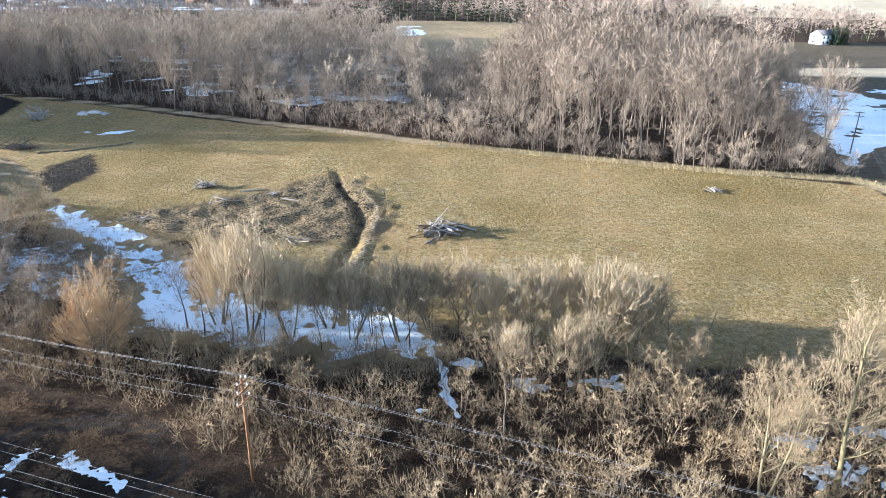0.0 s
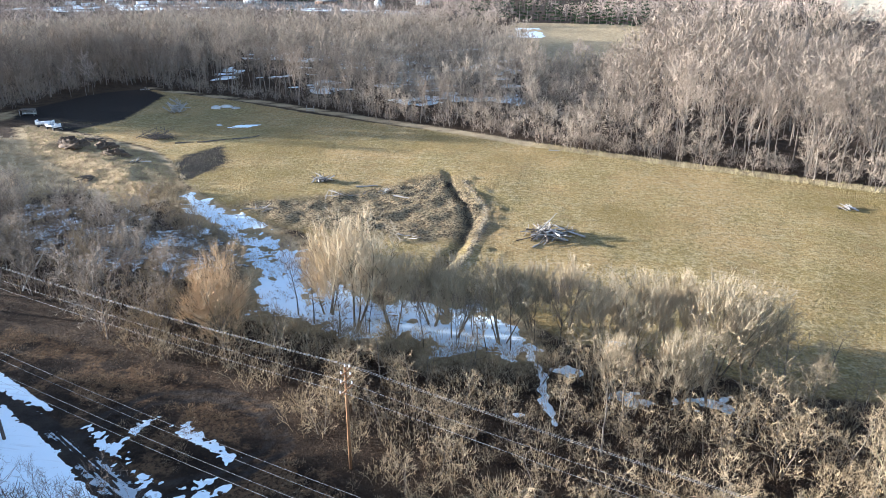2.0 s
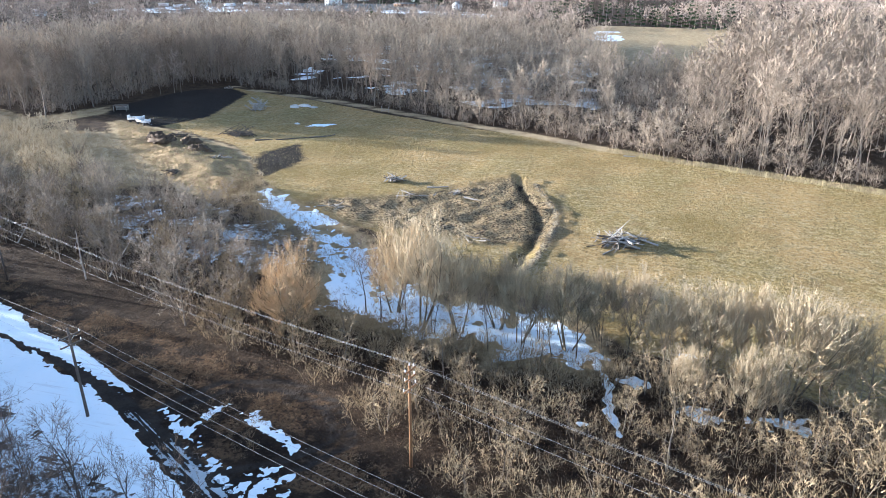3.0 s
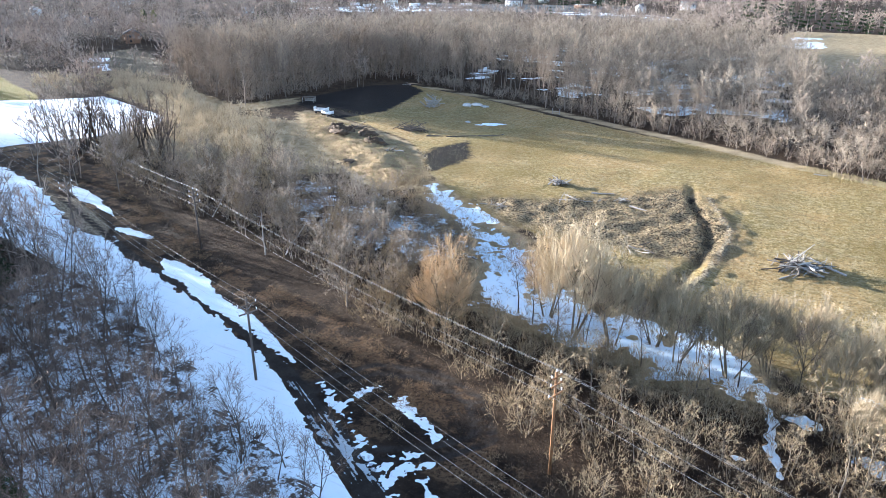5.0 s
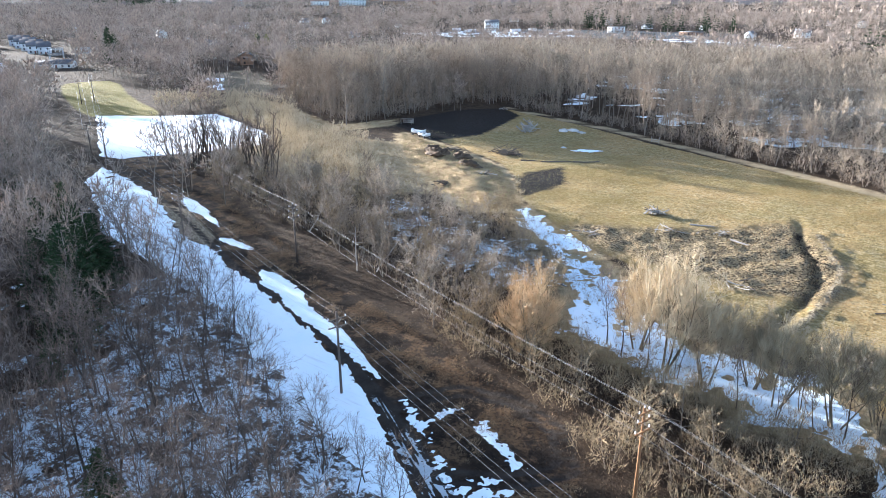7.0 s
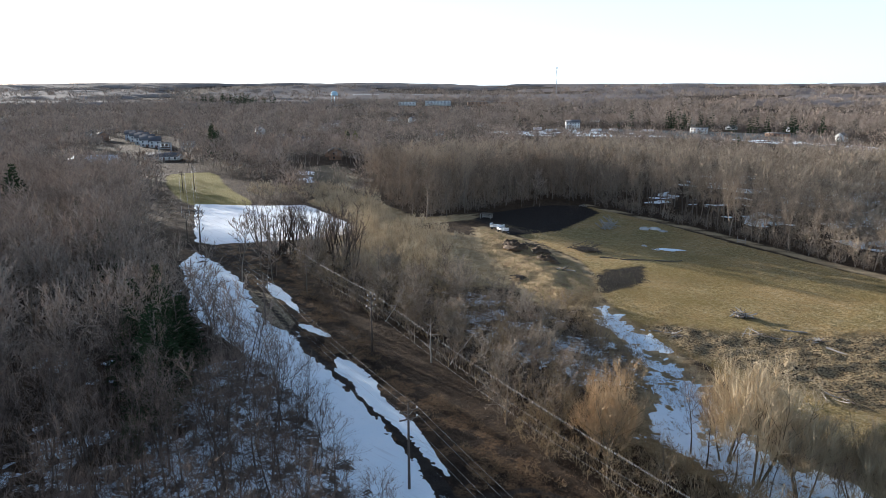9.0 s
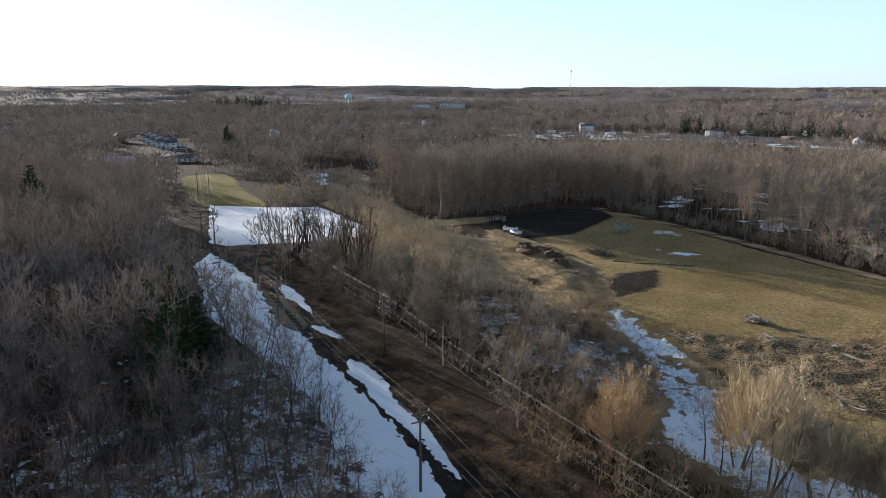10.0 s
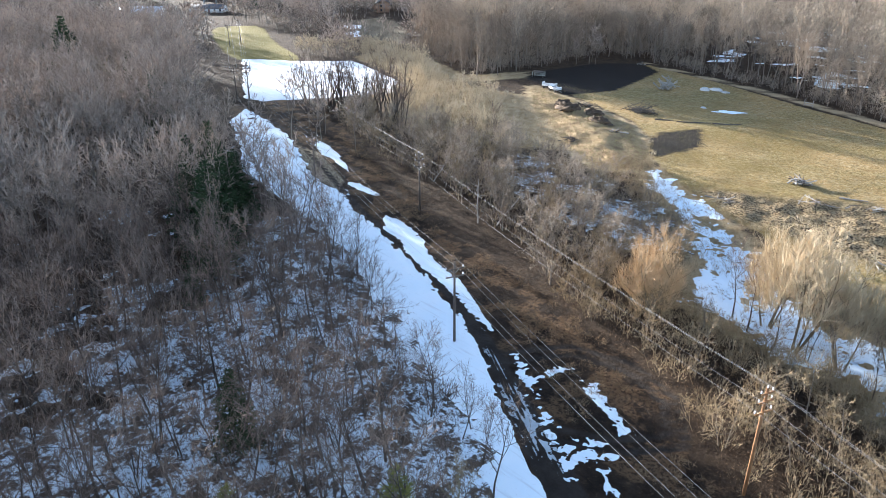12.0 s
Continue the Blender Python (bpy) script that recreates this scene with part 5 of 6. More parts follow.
def box(c, s, turn=0.0):
    """A block with its centre and its sizes."""
    v = np.array([(x, y, z) for x in (-.5, .5) for y in (-.5, .5) for z in (-.5, .5)]) * np.array(s)
    a = radians(turn)
    v = v @ np.array([[np.cos(a), -np.sin(a), 0], [np.sin(a), np.cos(a), 0], [0, 0, 1]]).T + np.array(c)
    q = [(0, 1, 3, 2), (4, 6, 7, 5), (0, 4, 5, 1), (2, 3, 7, 6), (0, 2, 6, 4), (1, 5, 7, 3)]
    return v, np.array([t for a, b, c, d in q for t in ((a, b, c), (a, c, d))])


def utility_pole(x, y, tall, turn, arms, mat, label):
    """A pole with crossarms (height below the top, length) and insulators; turn: the line's heading."""
    z = float(height(x, y))
    parts = [("shaft", cyl((0, 0, -0.3), (0, 0, tall), 0.17, 0.12, 10), mat, "")]
    a = radians(turn)
    side = np.array([-np.sin(a), np.cos(a), 0])
    tips = []
    for drop, ln in arms:
        at = np.array([0, 0, tall - drop])
        if ln:
            parts.append(("crossarm", box(at + side * 0 + np.array([np.cos(a), np.sin(a), 0]) * 0.16, (0.12, ln, 0.14), turn), mat, ""))
            for s in (-1, 1):
                e = at + side * s * ln * 0.46
                parts.append(("insulator", cyl(e + (0, 0, 0.06), e + (0, 0, 0.3), 0.07, 0.05, 8), PORCELAIN, ""))
                parts.append(("brace", cyl(at + side * s * ln * 0.3, at - (0, 0, 0.7), 0.025, None, 5), STEEL, ""))
                tips.append(e + (0, 0, 0.3))
        else:
            parts.append(("insulator", cyl(at, at + (0, 0, 0.22), 0.06, 0.04, 8), PORCELAIN, ""))
            tips.append(at + (0, 0, 0.22))
    ob = thing("utility_pole", parts, label, "utility pole", "utility poles")
    ob.matrix_basis = pose(x, y, z)
    return [np.array([x, y, z]) + t for t in tips]


def wire(p, q, sag, label="thin overhead power wire"):
    k = np.linspace(0, 1, 15)[:, None]
    pts = np.asarray(p) * (1 - k) + np.asarray(q) * k
    pts[:, 2] -= 4 * sag * (k * (1 - k))[:, 0]
    ob = new("power_wire", mesh_of("power_wire", *tube(pts, 0.011, 0.011, 4), WIRE))
    tagged(ob, label, "wire", "power wires")


LINE_A = [(56, 28), (-17.6, 51.5), (-91, 75), (-150, 92.5), (-197.8, 96.3), (-310, 150)]
LINE_B = [(10, 30), (-54.1, 49.7), (-117.7, 69.6), (-201.7, 94.1), (-305, 142)]
tips = []
for n, (x, y) in enumerate(LINE_A):
    mat = POLE_WOOD if n < 2 else POLE_DARK
    tips.append(utility_pole(x, y, 11.6 if n < 2 else 11.0, -18, [(0.0, 0), (0.45, 1.4), (1.3, 1.6), (2.4, 2.0)], mat, "brown wooden utility pole with white insulators beside the brush"))
for a, b in zip(tips, tips[1:]):
    for k in (0, 2, 3, 5):
        wire(a[k], b[k], 0.9)
tips = []
for n, (x, y) in enumerate(LINE_B):
    tips.append(utility_pole(x, y, 11.0 if n < 2 else 10.5, -18, [(0.9, 2.4), (1.9, 2.4)], POLE_DARK, "grey wooden utility pole with two crossarms beside the track"))
for a, b in zip(tips, tips[1:]):
    for p, q in zip(a, b):
        wire(p, q, 1.0)


# ---- heaps of logs, stumps and farm things on the field ----
def log_heap(name, x, y, count, span, tall, thick, mat, label, seed, category="log pile", spread=1.0, steep=0.28):
    """Felled wood thrown together: each log a crooked, tapered part with its own tilt."""
    g = np.random.default_rng(seed)
    parts = []
    for k in range(count):
        a = g.uniform(0, np.pi)
        ln = span * g.uniform(0.35, 0.8)
        r = thick * g.uniform(0.5, 1.2)
        c = np.array([g.normal(0, span * 0.18) * spread, g.normal(0, span * 0.12) * spread, 0])
        z = tall * (1 - min(1.0, np.hypot(*c[:2]) / (span * 0.5))) * g.uniform(0.1, 0.9) + r
        d = np.array([np.cos(a), np.sin(a), g.uniform(-steep, steep)])
        s = c + np.array([0, 0, z]) - d * ln / 2
        s[2] = max(s[2], r)
        line = branch(g, s, d, ln, 3, 0.13, 0.0)
        line[:, 2] = np.maximum(line[:, 2], r * 0.8)
        pieces = [tube(line, r, r * 0.45, 6)]
        for _ in range(g.integers(0, 3)):
            i = g.integers(1, 3)
            side = branch(g, line[i], d + g.normal(0, 0.8, 3) + np.array([0, 0, 0.4]), ln * g.uniform(0.2, 0.4), 2, 0.2, 0.0)
            pieces.append(tube(side, r * 0.45, r * 0.15, 4))
        parts.append(("log", join(pieces), DARK_WOOD if mat is GREY_WOOD and steep < 0.5 and k % 5 > 2 else mat, ""))
    ob = thing(name, parts, label, category)
    ob.matrix_basis = pose(x, y, float(height(x, y)) - 0.05)
    return ob


EARTH = plain("heaped_earth", (0.05, 0.036, 0.026), (0.16, 0.11, 0.07), 2.0, 0.95, 0.0, 0.8)
DARK_WOOD = woody("dark_brushwood", (0.06, 0.05, 0.045), (0.12, 0.10, 0.085), (0.20, 0.17, 0.14), 0.6)
log_heap("log_pile", -120, 204, 30, 7.5, 3.4, 0.19, GREY_WOOD, "heap of bleached branches on shaded grass", 1, steep=0.9)
log_heap("log_pile", -107.5, 171, 60, 9.0, 1.1, 0.09, DARK_WOOD, "low dark heap of brushwood on the grass", 2)
log_heap("log_pile", -51, 141, 22, 5.0, 1.2, 0.17, GREY_WOOD, "heap of bleached stumps and roots on the field", 3)
log_heap("log_pile", -0.5, 117, 54, 9.0, 1.15, 0.15, GREY_WOOD, "large heap of bleached logs beside the ditch", 4)
log_heap("log_pile", 3.5, 97, 16, 5.5, 1.3, 0.12, GREY_WOOD, "tangle of pale branches behind the willows", 5)
log_heap("log_pile", 58, 142, 12, 4.0, 0.7, 0.15, GREY_WOOD, "small heap of pale logs on the grass", 6)
log_heap("log_pile", -98, 145, 12, 5.0, 0.6, 0.15, GREY_WOOD, "pale poles lying on the dry mound", 7)
log_heap("log_pile", -102, 132, 26, 5.0, 0.9, 0.12, DARK_WOOD, "dark heap of branches on the dry mound", 8)
log_heap("log_pile", -36, 136, 8, 4.2, 0.5, 0.15, GREY_WOOD, "fallen branches along the churned ground", 9, spread=1.6)
log_heap("log_pile", -56, 122, 12, 5.0, 0.4, 0.12, GREY_WOOD, "fallen branches along the churned ground", 10, spread=1.5)
log_heap("log_pile", -25, 112, 6, 5.0, 0.4, 0.14, GREY_WOOD, "fallen trunk beside the ditch", 11, spread=1.2)
log_heap("log_pile", -121, 163, 30, 6.0, 1.2, 0.12, DARK_WOOD, "dark heap of brushwood beside the mound", 12)
log_heap("log_pile", -45, 131, 10, 5.0, 0.4, 0.11, GREY_WOOD, "scattered branches on churned earth", 13, spread=1.6)
log_heap("log_pile", -152, 237, 10, 4.0, 0.8, 0.16, GREY_WOOD, "pale logs at the edge of the black soil", 14)
for k, (x, y, ln, turn) in enumerate(((-91, 170, 9, 28), (-84, 175, 8, 33), (-98, 167, 5, 24), (-0.5, 177, 3, 10), (-40, 139, 5, 20), (-31, 134.5, 4, 12))):
    g = np.random.default_rng(50 + k)
    a = radians(turn)
    line = branch(g, np.array([-np.cos(a) * ln / 2, -np.sin(a) * ln / 2, 0.2]), np.array([np.cos(a), np.sin(a), 0]), ln, 6, 0.14, 0)
    line[:, 2] = 0.16
    ob = thing("fallen_trunk", (("trunk", tube(line, 0.22, 0.1, 7), DARK_WOOD if k < 3 else GREY_WOOD, ""),), "felled trunk lying in the grass", "log", "felled trunks")
    ob.matrix_basis = pose(x, y, float(height(x, y)) - 0.08)
for k, (x, y, sx, sy, sz, mat, label) in enumerate(((-111, 211, 1.7, 1.3, 0.9, STONE, "pale boulder heap on shaded grass"), (-108.5, 213.5, 2.2, 1.2, 0.8, STONE, "pale boulder heap on shaded grass"),
                                                    (-105, 212.5, 1.6, 1.0, 0.6, STONE, "pale boulder heap on shaded grass"), (-98.5, 188, 0.9, 0.6, 0.4, STONE, "single pale boulder in the grass"),
                                                    (-120, 153, 3.2, 2.4, 1.6, EARTH, "heap of dark dug earth"), (-114, 156, 2.5, 2.0, 1.3, EARTH, "heap of dark dug earth"),
                                                    (-107, 150, 3.0, 1.8, 1.2, EARTH, "heap of dark dug earth"), (-126, 158, 2.0, 2.0, 1.2, EARTH, "heap of dark dug earth"), (-93, 186, 0.7, 0.5, 0.35, STONE, "single pale boulder in the grass"))):
    ob = thing("boulder" if mat is STONE else "earth_heap", (("body", lump(70 + k, sx, sy, sz, 0.25 if mat is STONE else 0.6, 9 if mat is STONE else 12), mat, ""),), label, "boulder" if mat is STONE else "earth heap")
    ob.matrix_basis = pose(x, y, float(height(x, y)) - 0.05)


def farm_wagon(x, y, turn):
    parts = [("bed", box((0, 0, 0.95), (4.6, 2.0, 0.16)), WHITE_PAINT, ""), ("headboard", box((-2.25, 0, 1.5), (0.08, 2.0, 1.1)), WHITE_PAINT, ""),
             ("tailboard", box((2.25, 0, 1.4), (0.08, 2.0, 0.9)), WHITE_PAINT, ""), ("drawbar", cyl((2.3, 0, 0.7), (4.2, 0, 0.5), 0.06), STEEL, "")]
    for s in (-1, 1):
        parts.append(("side_rail", box((0, s * 0.98, 1.3), (4.5, 0.06, 0.35)), WHITE_PAINT, ""))
        for u in (-1.5, 1.5):
            parts.append(("wheel", cyl((u, s * 0.85, 0.42), (u, s * 1.1, 0.42), 0.42, None, 14), RUBBER, "black rubber wheel"))
    ob = thing("farm_wagon", parts, "white farm wagon on the edge of black soil", "wagon", "farm wagons")
    ob.matrix_basis = pose(x, y, float(height(x, y)), 0, 0, turn)


farm_wagon(-147, 177, 15)
farm_wagon(-142.5, 174.5, -20)
parts = [("roof", box((0, 0, 1.9), (4.4, 2.6, 0.12)), DARK_WOOD, "")]
parts += [("post", box((sx * 2, sy * 1.1, 0.95), (0.14, 0.14, 1.9)), GREY_WOOD, "") for sx in (-1, 1) for sy in (-1, 1)]
parts += [("back_board", box((0, 1.15, 0.35 + 0.4 * k), (4.0, 0.05, 0.3)), GREY_WOOD, "") for k in range(4)]
ob = thing("shelter", parts, "small open wooden shelter beside the wood", "shelter")
ob.matrix_basis = pose(-163, 190, float(height(-163, 190)), 0, 0, 20)
parts = [("post", cyl((s * 1.4, 0, -0.2), (s * 1.4, 0, 2.0), 0.1), GREY_WOOD, "") for s in (-1, 1)]
parts += [("rail", box((0, 0, 0.5 + 0.55 * k), (2.9, 0.06, 0.12)), GREY_WOOD, "") for k in range(2)]
ob = thing("gate", parts, "weathered wooden gate at the wood's edge", "gate")
ob.matrix_basis = pose(-79, 212, float(height(-79, 212)), 0, 0, -15)


# ---- houses, works and towers of the town ----
def prism(w, d, h, z, over=0.4):
    """A gable roof with its ridge along x, with thickness."""
    x, y, t = w / 2 + over, d / 2 + over, 0.25
    v = [(s * x, u, q) for s in (-1, 1) for u, q in ((-y, z - 0.15), (0, z + h), (y, z - 0.15), (y, z - 0.15 - t), (0, z + h - t), (-y, z - 0.15 - t))]
    f = [(0, 6, 7), (0, 7, 1), (1, 7, 8), (1, 8, 2), (2, 8, 9), (2, 9, 3), (3, 9, 10), (3, 10, 4), (4, 10, 11), (4, 11, 5), (5, 11, 6), (5, 6, 0),
         (0, 1, 4), (0, 4, 5), (1, 2, 3), (1, 3, 4), (6, 10, 7), (6, 11, 10), (7, 9, 8), (7, 10, 9)]
    return np.array(v), np.array(f)


def gable(w, d, h, z, s):
    return (np.array([(s * w / 2, -d / 2, z), (s * w / 2, d / 2, z), (s * w / 2, 0, z + h), (s * (w / 2 - 0.2), -d / 2, z), (s * (w / 2 - 0.2), d / 2, z), (s * (w / 2 - 0.2), 0, z + h)]),
            np.array([(0, 1, 2), (3, 5, 4), (0, 2, 5), (0, 5, 3), (1, 4, 5), (1, 5, 2), (0, 3, 4), (0, 4, 1)]))


def house(x, y, turn, w=10, d=8, storeys=2, wall=SIDING, roof=ROOFING, label="pale sided house with a dark gable roof", name="house", flat=False, rise=2.6):
    h = 2.8 * storeys + 0.3
    parts = [("wall", box((0, 0, h / 2), (w, d, h)), wall, "")]
    if flat:
        parts.append(("roof", box((0, 0, h + 0.2), (w + 0.6, d + 0.6, 0.4)), roof, ""))
    else:
        parts += [("roof", prism(w, d, rise, h), roof, "")]
        parts += [("gable_wall", gable(w - 0.02, d, rise - 0.3, h - 0.02, s), wall, "") for s in (-1, 1)]
        parts += [("chimney", box((w * 0.2, d * 0.1, h + rise), (0.7, 0.7, 1.6)), BRICKWORK, "brick chimney")]
    for level in range(storeys):
        for k in range(max(2, int(w / 3.2))):
            u = -w / 2 + w * (k + 0.5) / max(2, int(w / 3.2))
            for s in (-1, 1):
                parts.append(("window", box((u, s * (d / 2 + 0.02), 1.6 + 2.8 * level), (1.1, 0.1, 1.4)), GLASS_DARK, ""))
        for s in (-1, 1):
            parts.append(("window", box((s * (w / 2 + 0.02), d * 0.15, 1.6 + 2.8 * level), (0.1, 1.1, 1.4)), GLASS_DARK, ""))
    parts.append(("door", box((w * 0.08, -d / 2 - 0.03, 1.05), (1.0, 0.12, 2.1)), DOOR_PAINT, ""))
    ob = thing(name, parts, label, name.replace("_", " "), name + "s of the town" if name == "house" else "")
    ob.matrix_basis = pose(x, y, float(height(x, y)) - 0.2, 0, 0, turn)
    return ob


DOOR_PAINT = plain("door_paint", (0.16, 0.07, 0.05), (0.22, 0.10, 0.07), 1.0, 0.5)
for k in range(8):
    house(-676 + 15 * k, 268 - 3.9 * k + 5 * (k % 2), 62, 9, 6.5, 2, WHITE_PAINT, ROOFING, "white gabled row house facing the road", rise=3.6)
g = np.random.default_rng(77)
for k in range(34):
    r, a = g.uniform(430, 1000), radians(g.uniform(52, 84))
    x, y = -math.sin(a) * r, math.cos(a) * r
    if open_land(np.array([x]), np.array([y]))[0]:
        house(x, y, g.uniform(0, 180), g.uniform(9, 14), g.uniform(7, 9), int(g.integers(1, 3)), SIDING if g.uniform() < 0.75 else BRICKWORK, ROOFING,
              "sided suburban house among bare trees")
for k in range(14):
    r, a = g.uniform(720, 1100), radians(g.uniform(2, 50))
    x, y = -math.sin(a) * r, math.cos(a) * r
    if open_land(np.array([x]), np.array([y]))[0]:
        house(x, y, g.uniform(0, 180), g.uniform(9, 14), g.uniform(7, 9), int(g.integers(1, 3)), SIDING, ROOFING, "sided suburban house among bare trees")
house(228, 433, 20, 13, 9, 2, WHITE_PAINT, ROOFING, "white farmhouse beside the ploughed field")
house(-474, 164, 48, 28, 14, 1, SIDING, ROOF_BLUE, "long hall with a pale blue metal roof", "warehouse", rise=2.5)
house(-465, 205, 48, 22, 11, 1, SIDING, ROOFING, "low dark-roofed hall among trees", "warehouse", rise=2.0)
for k, (x, y, w) in enumerate(((-457, 641, 12), (-440, 657, 9), (-421, 676, 12), (-408, 690, 9), (-372, 700, 14), (-486, 655, 10))):
    parts = [("body", box((0, 0, 2.3), (w, 2.6, 2.8)), WHITE_PAINT, ""), ("chassis", box((0, 0, 0.8), (w * 0.9, 1.2, 0.25)), STEEL, "")]
    parts += [("wheel", cyl((u, s * 1.0, 0.5), (u, s * 1.3, 0.5), 0.5, None, 10), RUBBER, "") for u in (-w * 0.35, w * 0.35) for s in (-1, 1)]
    ob = thing("trailer", parts, "white box trailer parked in a snowy yard", "trailer", "parked trailers")
    ob.matrix_basis = pose(x, y, float(height(x, y)), 0, 0, 35 + 12 * (k % 3))
house(-472, 705, 40, 16, 11, 3, SIDING, ROOFING, "grey three-storey house behind the yard")
house(-330, 735, 20, 18, 10, 2, SIDING, ROOFING, "low grey building behind the yard", "office_building", True)
house(-250, 740, 10, 22, 12, 1, BRICKWORK, ROOFING, "low brick building behind the yard", "office_building", True)
house(-150, 760, 5, 14, 9, 2, SIDING, ROOFING, "sided house behind dark evergreens")
for k, (x, y, turn, w, st, mat) in enumerate(((-1165, 1178, 45, 60, 4, SIDING), (-1100, 1245, 45, 48, 3, BRICKWORK), (-1230, 1140, 45, 40, 3, SIDING), (-1040, 1290, 40, 40, 3, BRICKWORK))):
    house(x, y, turn, w, 15, st, mat, ROOFING, "long far apartment block with flat roof", "apartment_block", True)
for k, (az, r, w, st) in enumerate(((47.5, 2550, 150, 3), (50.5, 2500, 90, 3), (44.3, 2700, 120, 2), (31.0, 2600, 60, 2), (22.0, 2700, 70, 2), (16.5, 2500, 60, 2), (55.5, 2300, 70, 2))):
    house(-math.sin(radians(az)) * r, math.cos(radians(az)) * r, az, w, 40, st, WHITE_PAINT, WHITE_PAINT, "wide white hall on the far rise", "factory_hall", True)

# water tower
parts = [("tank", (lambda v, f: (v * np.array([1, 1, 1]) + np.array([0, 0, 26]), f))(*lump(5, 8.5, 8.5, 7.5, 0.0, 10)), TOWER_BLUE, "pale blue tank"),
         ("tank_rim", cyl((0, 0, 23), (0, 0, 26.05), 8.5, 8.5, 20), TOWER_BLUE, ""), ("riser", cyl((0, 0, 0), (0, 0, 23), 1.2, None, 10), TOWER_BLUE, "")]
parts += [("leg", cyl((math.cos(a) * 7.4, math.sin(a) * 7.4, 0), (math.cos(a) * 7.4, math.sin(a) * 7.4, 23), 0.4, None, 6), TOWER_BLUE, "") for a in (0.4, 1.45, 2.5, 3.54, 4.6, 5.63)]
ob = thing("water_tower", parts, "pale blue water tower above far roofs", "water tower")
ob.matrix_basis = pose(-1700 * math.sin(radians(53.0)), 1700 * math.cos(radians(53.0)), float(height(-1358, 1023)))
# radio mast
parts = [("leg", cyl((math.cos(a) * 1.6, math.sin(a) * 1.6, 0), (math.cos(a) * 0.9, math.sin(a) * 0.9, 98), 0.35, 0.25, 5), STEEL, "") for a in (0, 2.09, 4.19)]
for k in range(24):
    z, r = 2 + 4 * k, 1.6 - 0.7 * k / 24
    for a in (0, 2.09, 4.19):
        parts.append(("brace", cyl((math.cos(a) * r, math.sin(a) * r, z), (math.cos(a + 2.09) * r, math.sin(a + 2.09) * r, z + 4), 0.14, None, 4), STEEL, ""))
parts += [("antenna", box((math.cos(a) * 2.2, math.sin(a) * 2.2, 94), (0.6, 0.6, 4.5)), WHITE_PAINT, "") for a in (0, 1.05, 2.09, 3.14, 4.19, 5.24)]
ob = thing("radio_mast", parts, "tall steel lattice radio mast on the skyline", "radio mast")
mx, my = -2400 * math.sin(radians(35.2)), 2400 * math.cos(radians(35.2))
ob.matrix_basis = pose(mx, my, float(height(mx, my)) - 0.5)
# substation frames beyond the pond
for k, (x, y) in enumerate(((-470, 225), (-482, 232), (-490, 218), (-478, 212))):
    parts = [("column", box((s * 4, u * 0.5, 5), (0.3, 0.3, 10)), STEEL, "") for s in (-1, 1) for u in (-1, 1)]
    parts += [("beam", box((0, 0, z), (8.6, 0.9, 0.35)), STEEL, "") for z in (6.5, 9.8)]
    parts += [("insulator", cyl((u, 0, 8.2), (u, 0, 9.6), 0.15), PORCELAIN, "") for u in (-2.6, 0, 2.6)]
    ob = thing("switchyard_frame", parts, "grey steel frame of a far substation", "substation frame", "substation frames")
    ob.matrix_basis = pose(x, y, float(height(x, y)), 0, 0, 60)

# poles along the ploughed field and the far road
tips = []
for x, y in ((70, 92), (105.5, 175.2), (137.2, 269.4), (170, 365)):
    tips.append(utility_pole(x, y, 11, 70, [(0.3, 2.2), (1.2, 2.2)], POLE_DARK, "grey wooden utility pole on the ploughed field"))
for a, b in zip(tips, tips[1:]):
    for p, q in zip(a, b):
        wire(p, q, 1.0)
for x, y in ((-261, 624), (-175, 675), (-330, 600), (-218, 650), (-130, 690), (-90, 700), (200, 470), (240, 455), (300, 440), (160, 480)):
    utility_pole(x, y, 13, 30, [(0.3, 2.2)], POLE_DARK, "far wooden utility pole along the road")

# single evergreens and trees that stand out
spots = [(-242, 58.6, 24), (-236, 52, 17), (-250, 64, 18), (-464, 241, 23), (-470, 247, 18), (-507, 262, 20), (232, 428, 13), (240, 432, 11), (-440, 352, 12), (-448, 350, 14)]
set_out([copy_thing(o, Matrix()) for o in PINE], [(x, y) for x, y, _ in spots], [s for *_, s in spots], rng)
spots = [(-431, 344, 14), (-468, 364, 13), (-437, 338, 10)]
set_out([copy_thing(LIGHT_PINE[0], Matrix())], [(x, y) for x, y, _ in spots], [s for *_, s in spots], rng)
row = [(x + rng.uniform(-2, 2), 598 - 0.55 * (x + 60) + rng.uniform(-4, 4)) for x in np.arange(-75, 60, 6.5)]
row += [(-379 + rng.uniform(-30, 30), 800 + rng.uniform(-15, 15)) for _ in range(16)] + [(-263 + rng.uniform(-50, 60), 775 + rng.uniform(-12, 12)) for _ in range(18)]
row += [(-461 + rng.uniform(-8, 8), 806 + rng.uniform(-8, 8)) for _ in range(3)]
row = np.array(row)
stand("far_pines", FAR_PINE, row, rng.uniform(15, 23, len(row)), rng, (BARK, NEEDLE), "dark row of far evergreens", "evergreens")
row = np.array([(-1474 + rng.uniform(-110, 110), 837 + rng.uniform(-60, 60)) for _ in range(70)])
stand("far_pines", FAR_PINE, row, rng.uniform(20, 30, len(row)), rng, (BARK, NEEDLE), "dark far block of evergreens", "evergreens")


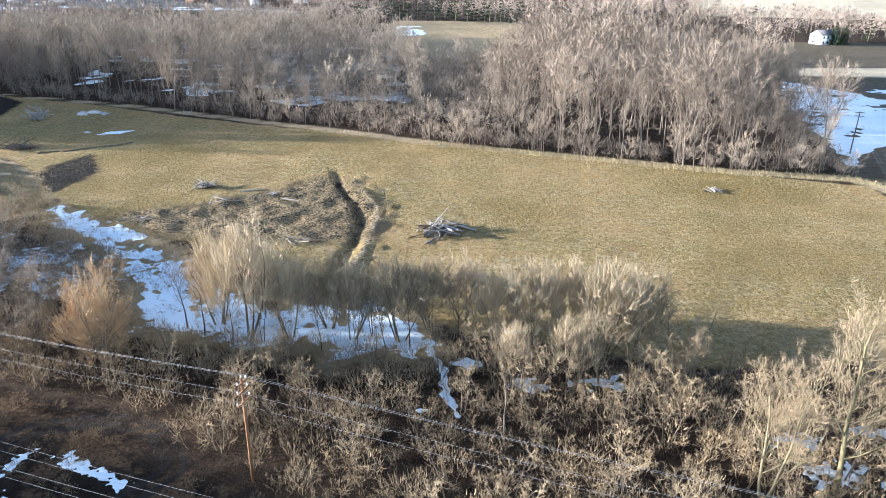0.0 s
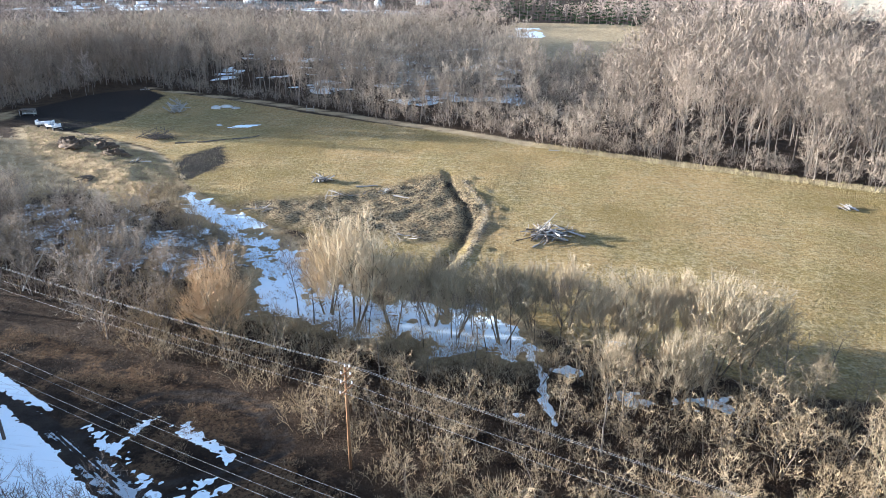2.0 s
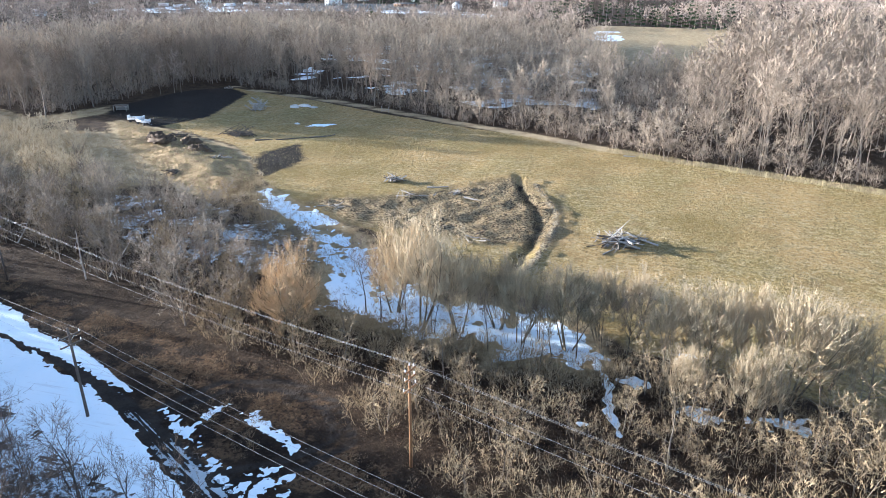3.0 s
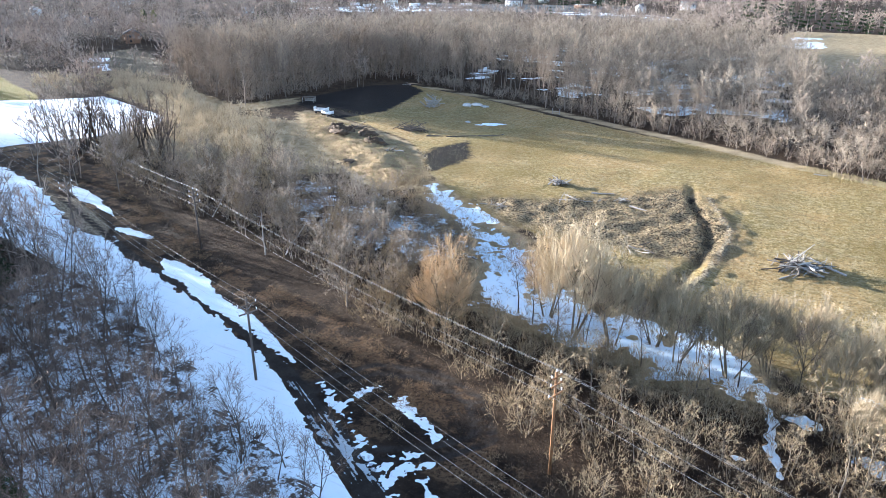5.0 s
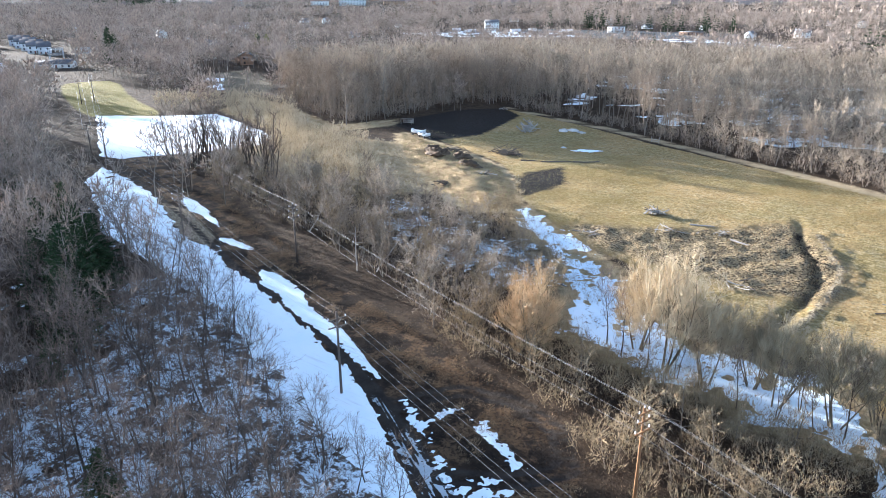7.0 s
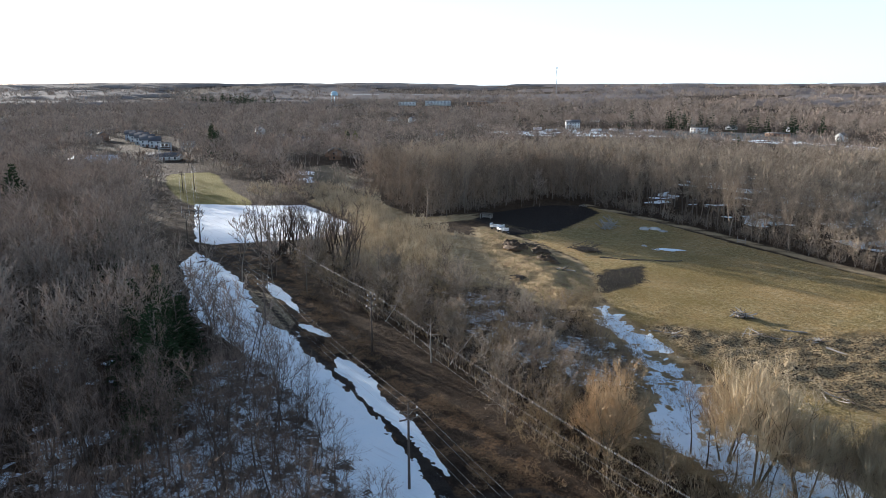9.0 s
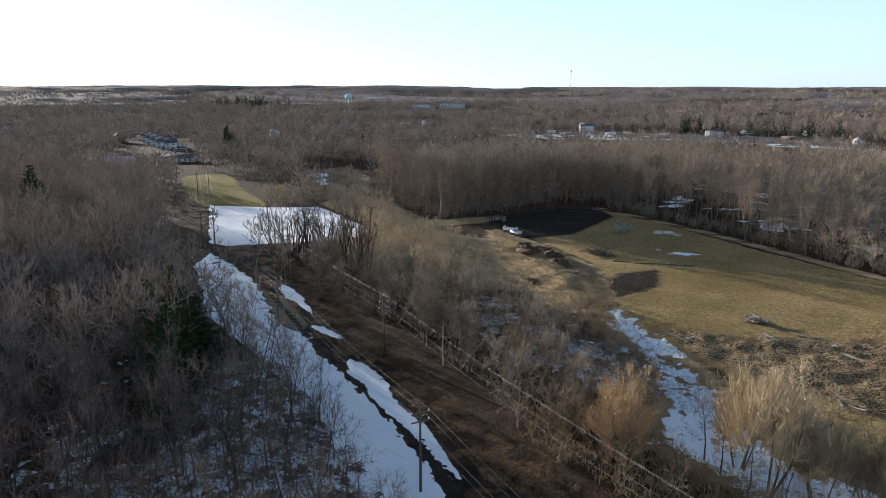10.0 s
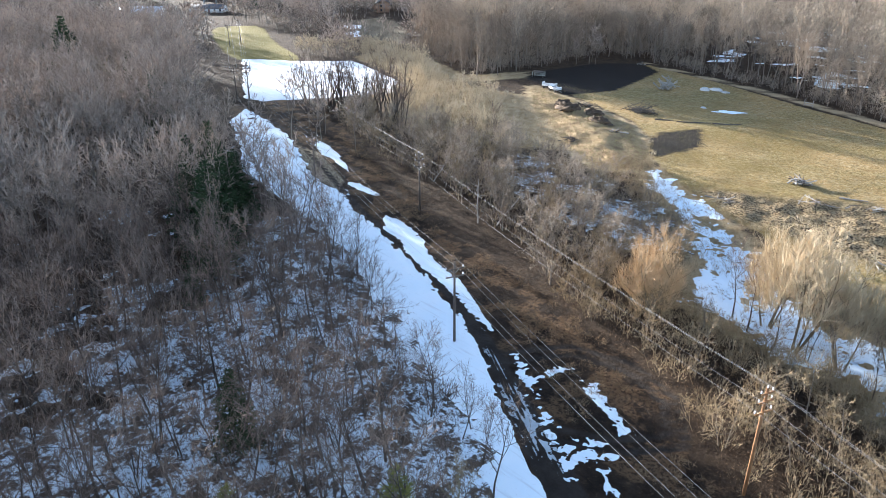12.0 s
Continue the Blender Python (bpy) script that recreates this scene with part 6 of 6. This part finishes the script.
# ---- grass tufts and weeds ----
def tufts(name, places, blades_each, tall, spread, mat, label, seed, width=(0.12, 0.22)):
    g = np.random.default_rng(seed)
    n = len(places) * blades_each
    base = np.repeat(np.stack([places[:, 0], places[:, 1], height(places[:, 0], places[:, 1]) - 0.03], -1), blades_each, 0)
    p = base + np.stack([g.normal(0, spread * 0.4, n), g.normal(0, spread * 0.4, n), np.zeros(n)], -1)
    d = np.stack([g.normal(0, 0.55, n), g.normal(0, 0.55, n), np.ones(n)], -1)
    q = p + unit(d) * (tall * g.uniform(0.5, 1.2, n))[:, None]
    ob = new(name, mesh_of(name, *blades(g, p, q, tall * g.uniform(*width, n)), mat))
    return tagged(ob, label, "grass", kind="stuff")


STRAW = woody("straw", (0.42, 0.34, 0.19), (0.50, 0.41, 0.24), (0.30, 0.26, 0.12), 0.8)
pts = scatter(FIELD, 0.82, rng, lambda x, y: (y < 185) & (fuzz(x, y, 14, 96) + 0.7 * fuzz(x, y, 4, 97) > -0.35))
tufts("grass_tufts", pts, 4, 0.3, 0.8, STRAW, "straw-coloured tufts of grazed winter grass", 1)
pts = scatter(CHURNED, 0.9, rng)
tufts("turned_sods", pts, 5, 0.5, 0.6, DRY_GRASS, "torn sods and dead stalks on churned earth", 2, (0.08, 0.16))
pts = np.concatenate([scatter(BRUSH_LAND, 1.2, rng), scatter(BARE, 1.5, rng, lambda x, y: (along(x, y, TRACK) > 5) & (fuzz(x, y, 6, 98) > 0.15) & (x > -120))])
tufts("dead_weeds", pts, 14, 0.45, 1.2, RUSSET, "brown dead weeds between brush and track", 3, (0.035, 0.07))
margin = [(-4, 181), (37, 167), (68, 157), (93, 153), (100, 145), (92, 120)]
pts = scatter([(-25, 195), (95, 158), (104, 145), (98, 110), (84, 110), (84, 145), (-25, 187)], 0.9, rng, lambda x, y: along(x, y, margin) < 2.6)
tufts("dead_grass", pts, 6, 0.7, 0.7, STRAW, "pale dead grass along the edge of the wood", 4)
pts = scatter(MOUND, 1.1, rng)
tufts("dead_grass", pts, 6, 0.6, 0.7, STRAW, "dry grass over the dug mound", 5)
pts = scatter(STREAM, 1.0, rng, lambda x, y: fuzz(x, y, 5, 99) + 0.6 * fuzz(x, y, 1.7, 94) > 0.1)
tufts("dead_weeds", pts, 6, 0.8, 0.6, DRY_GRASS, "dead weeds sticking out of the stream snow", 6, (0.04, 0.08))
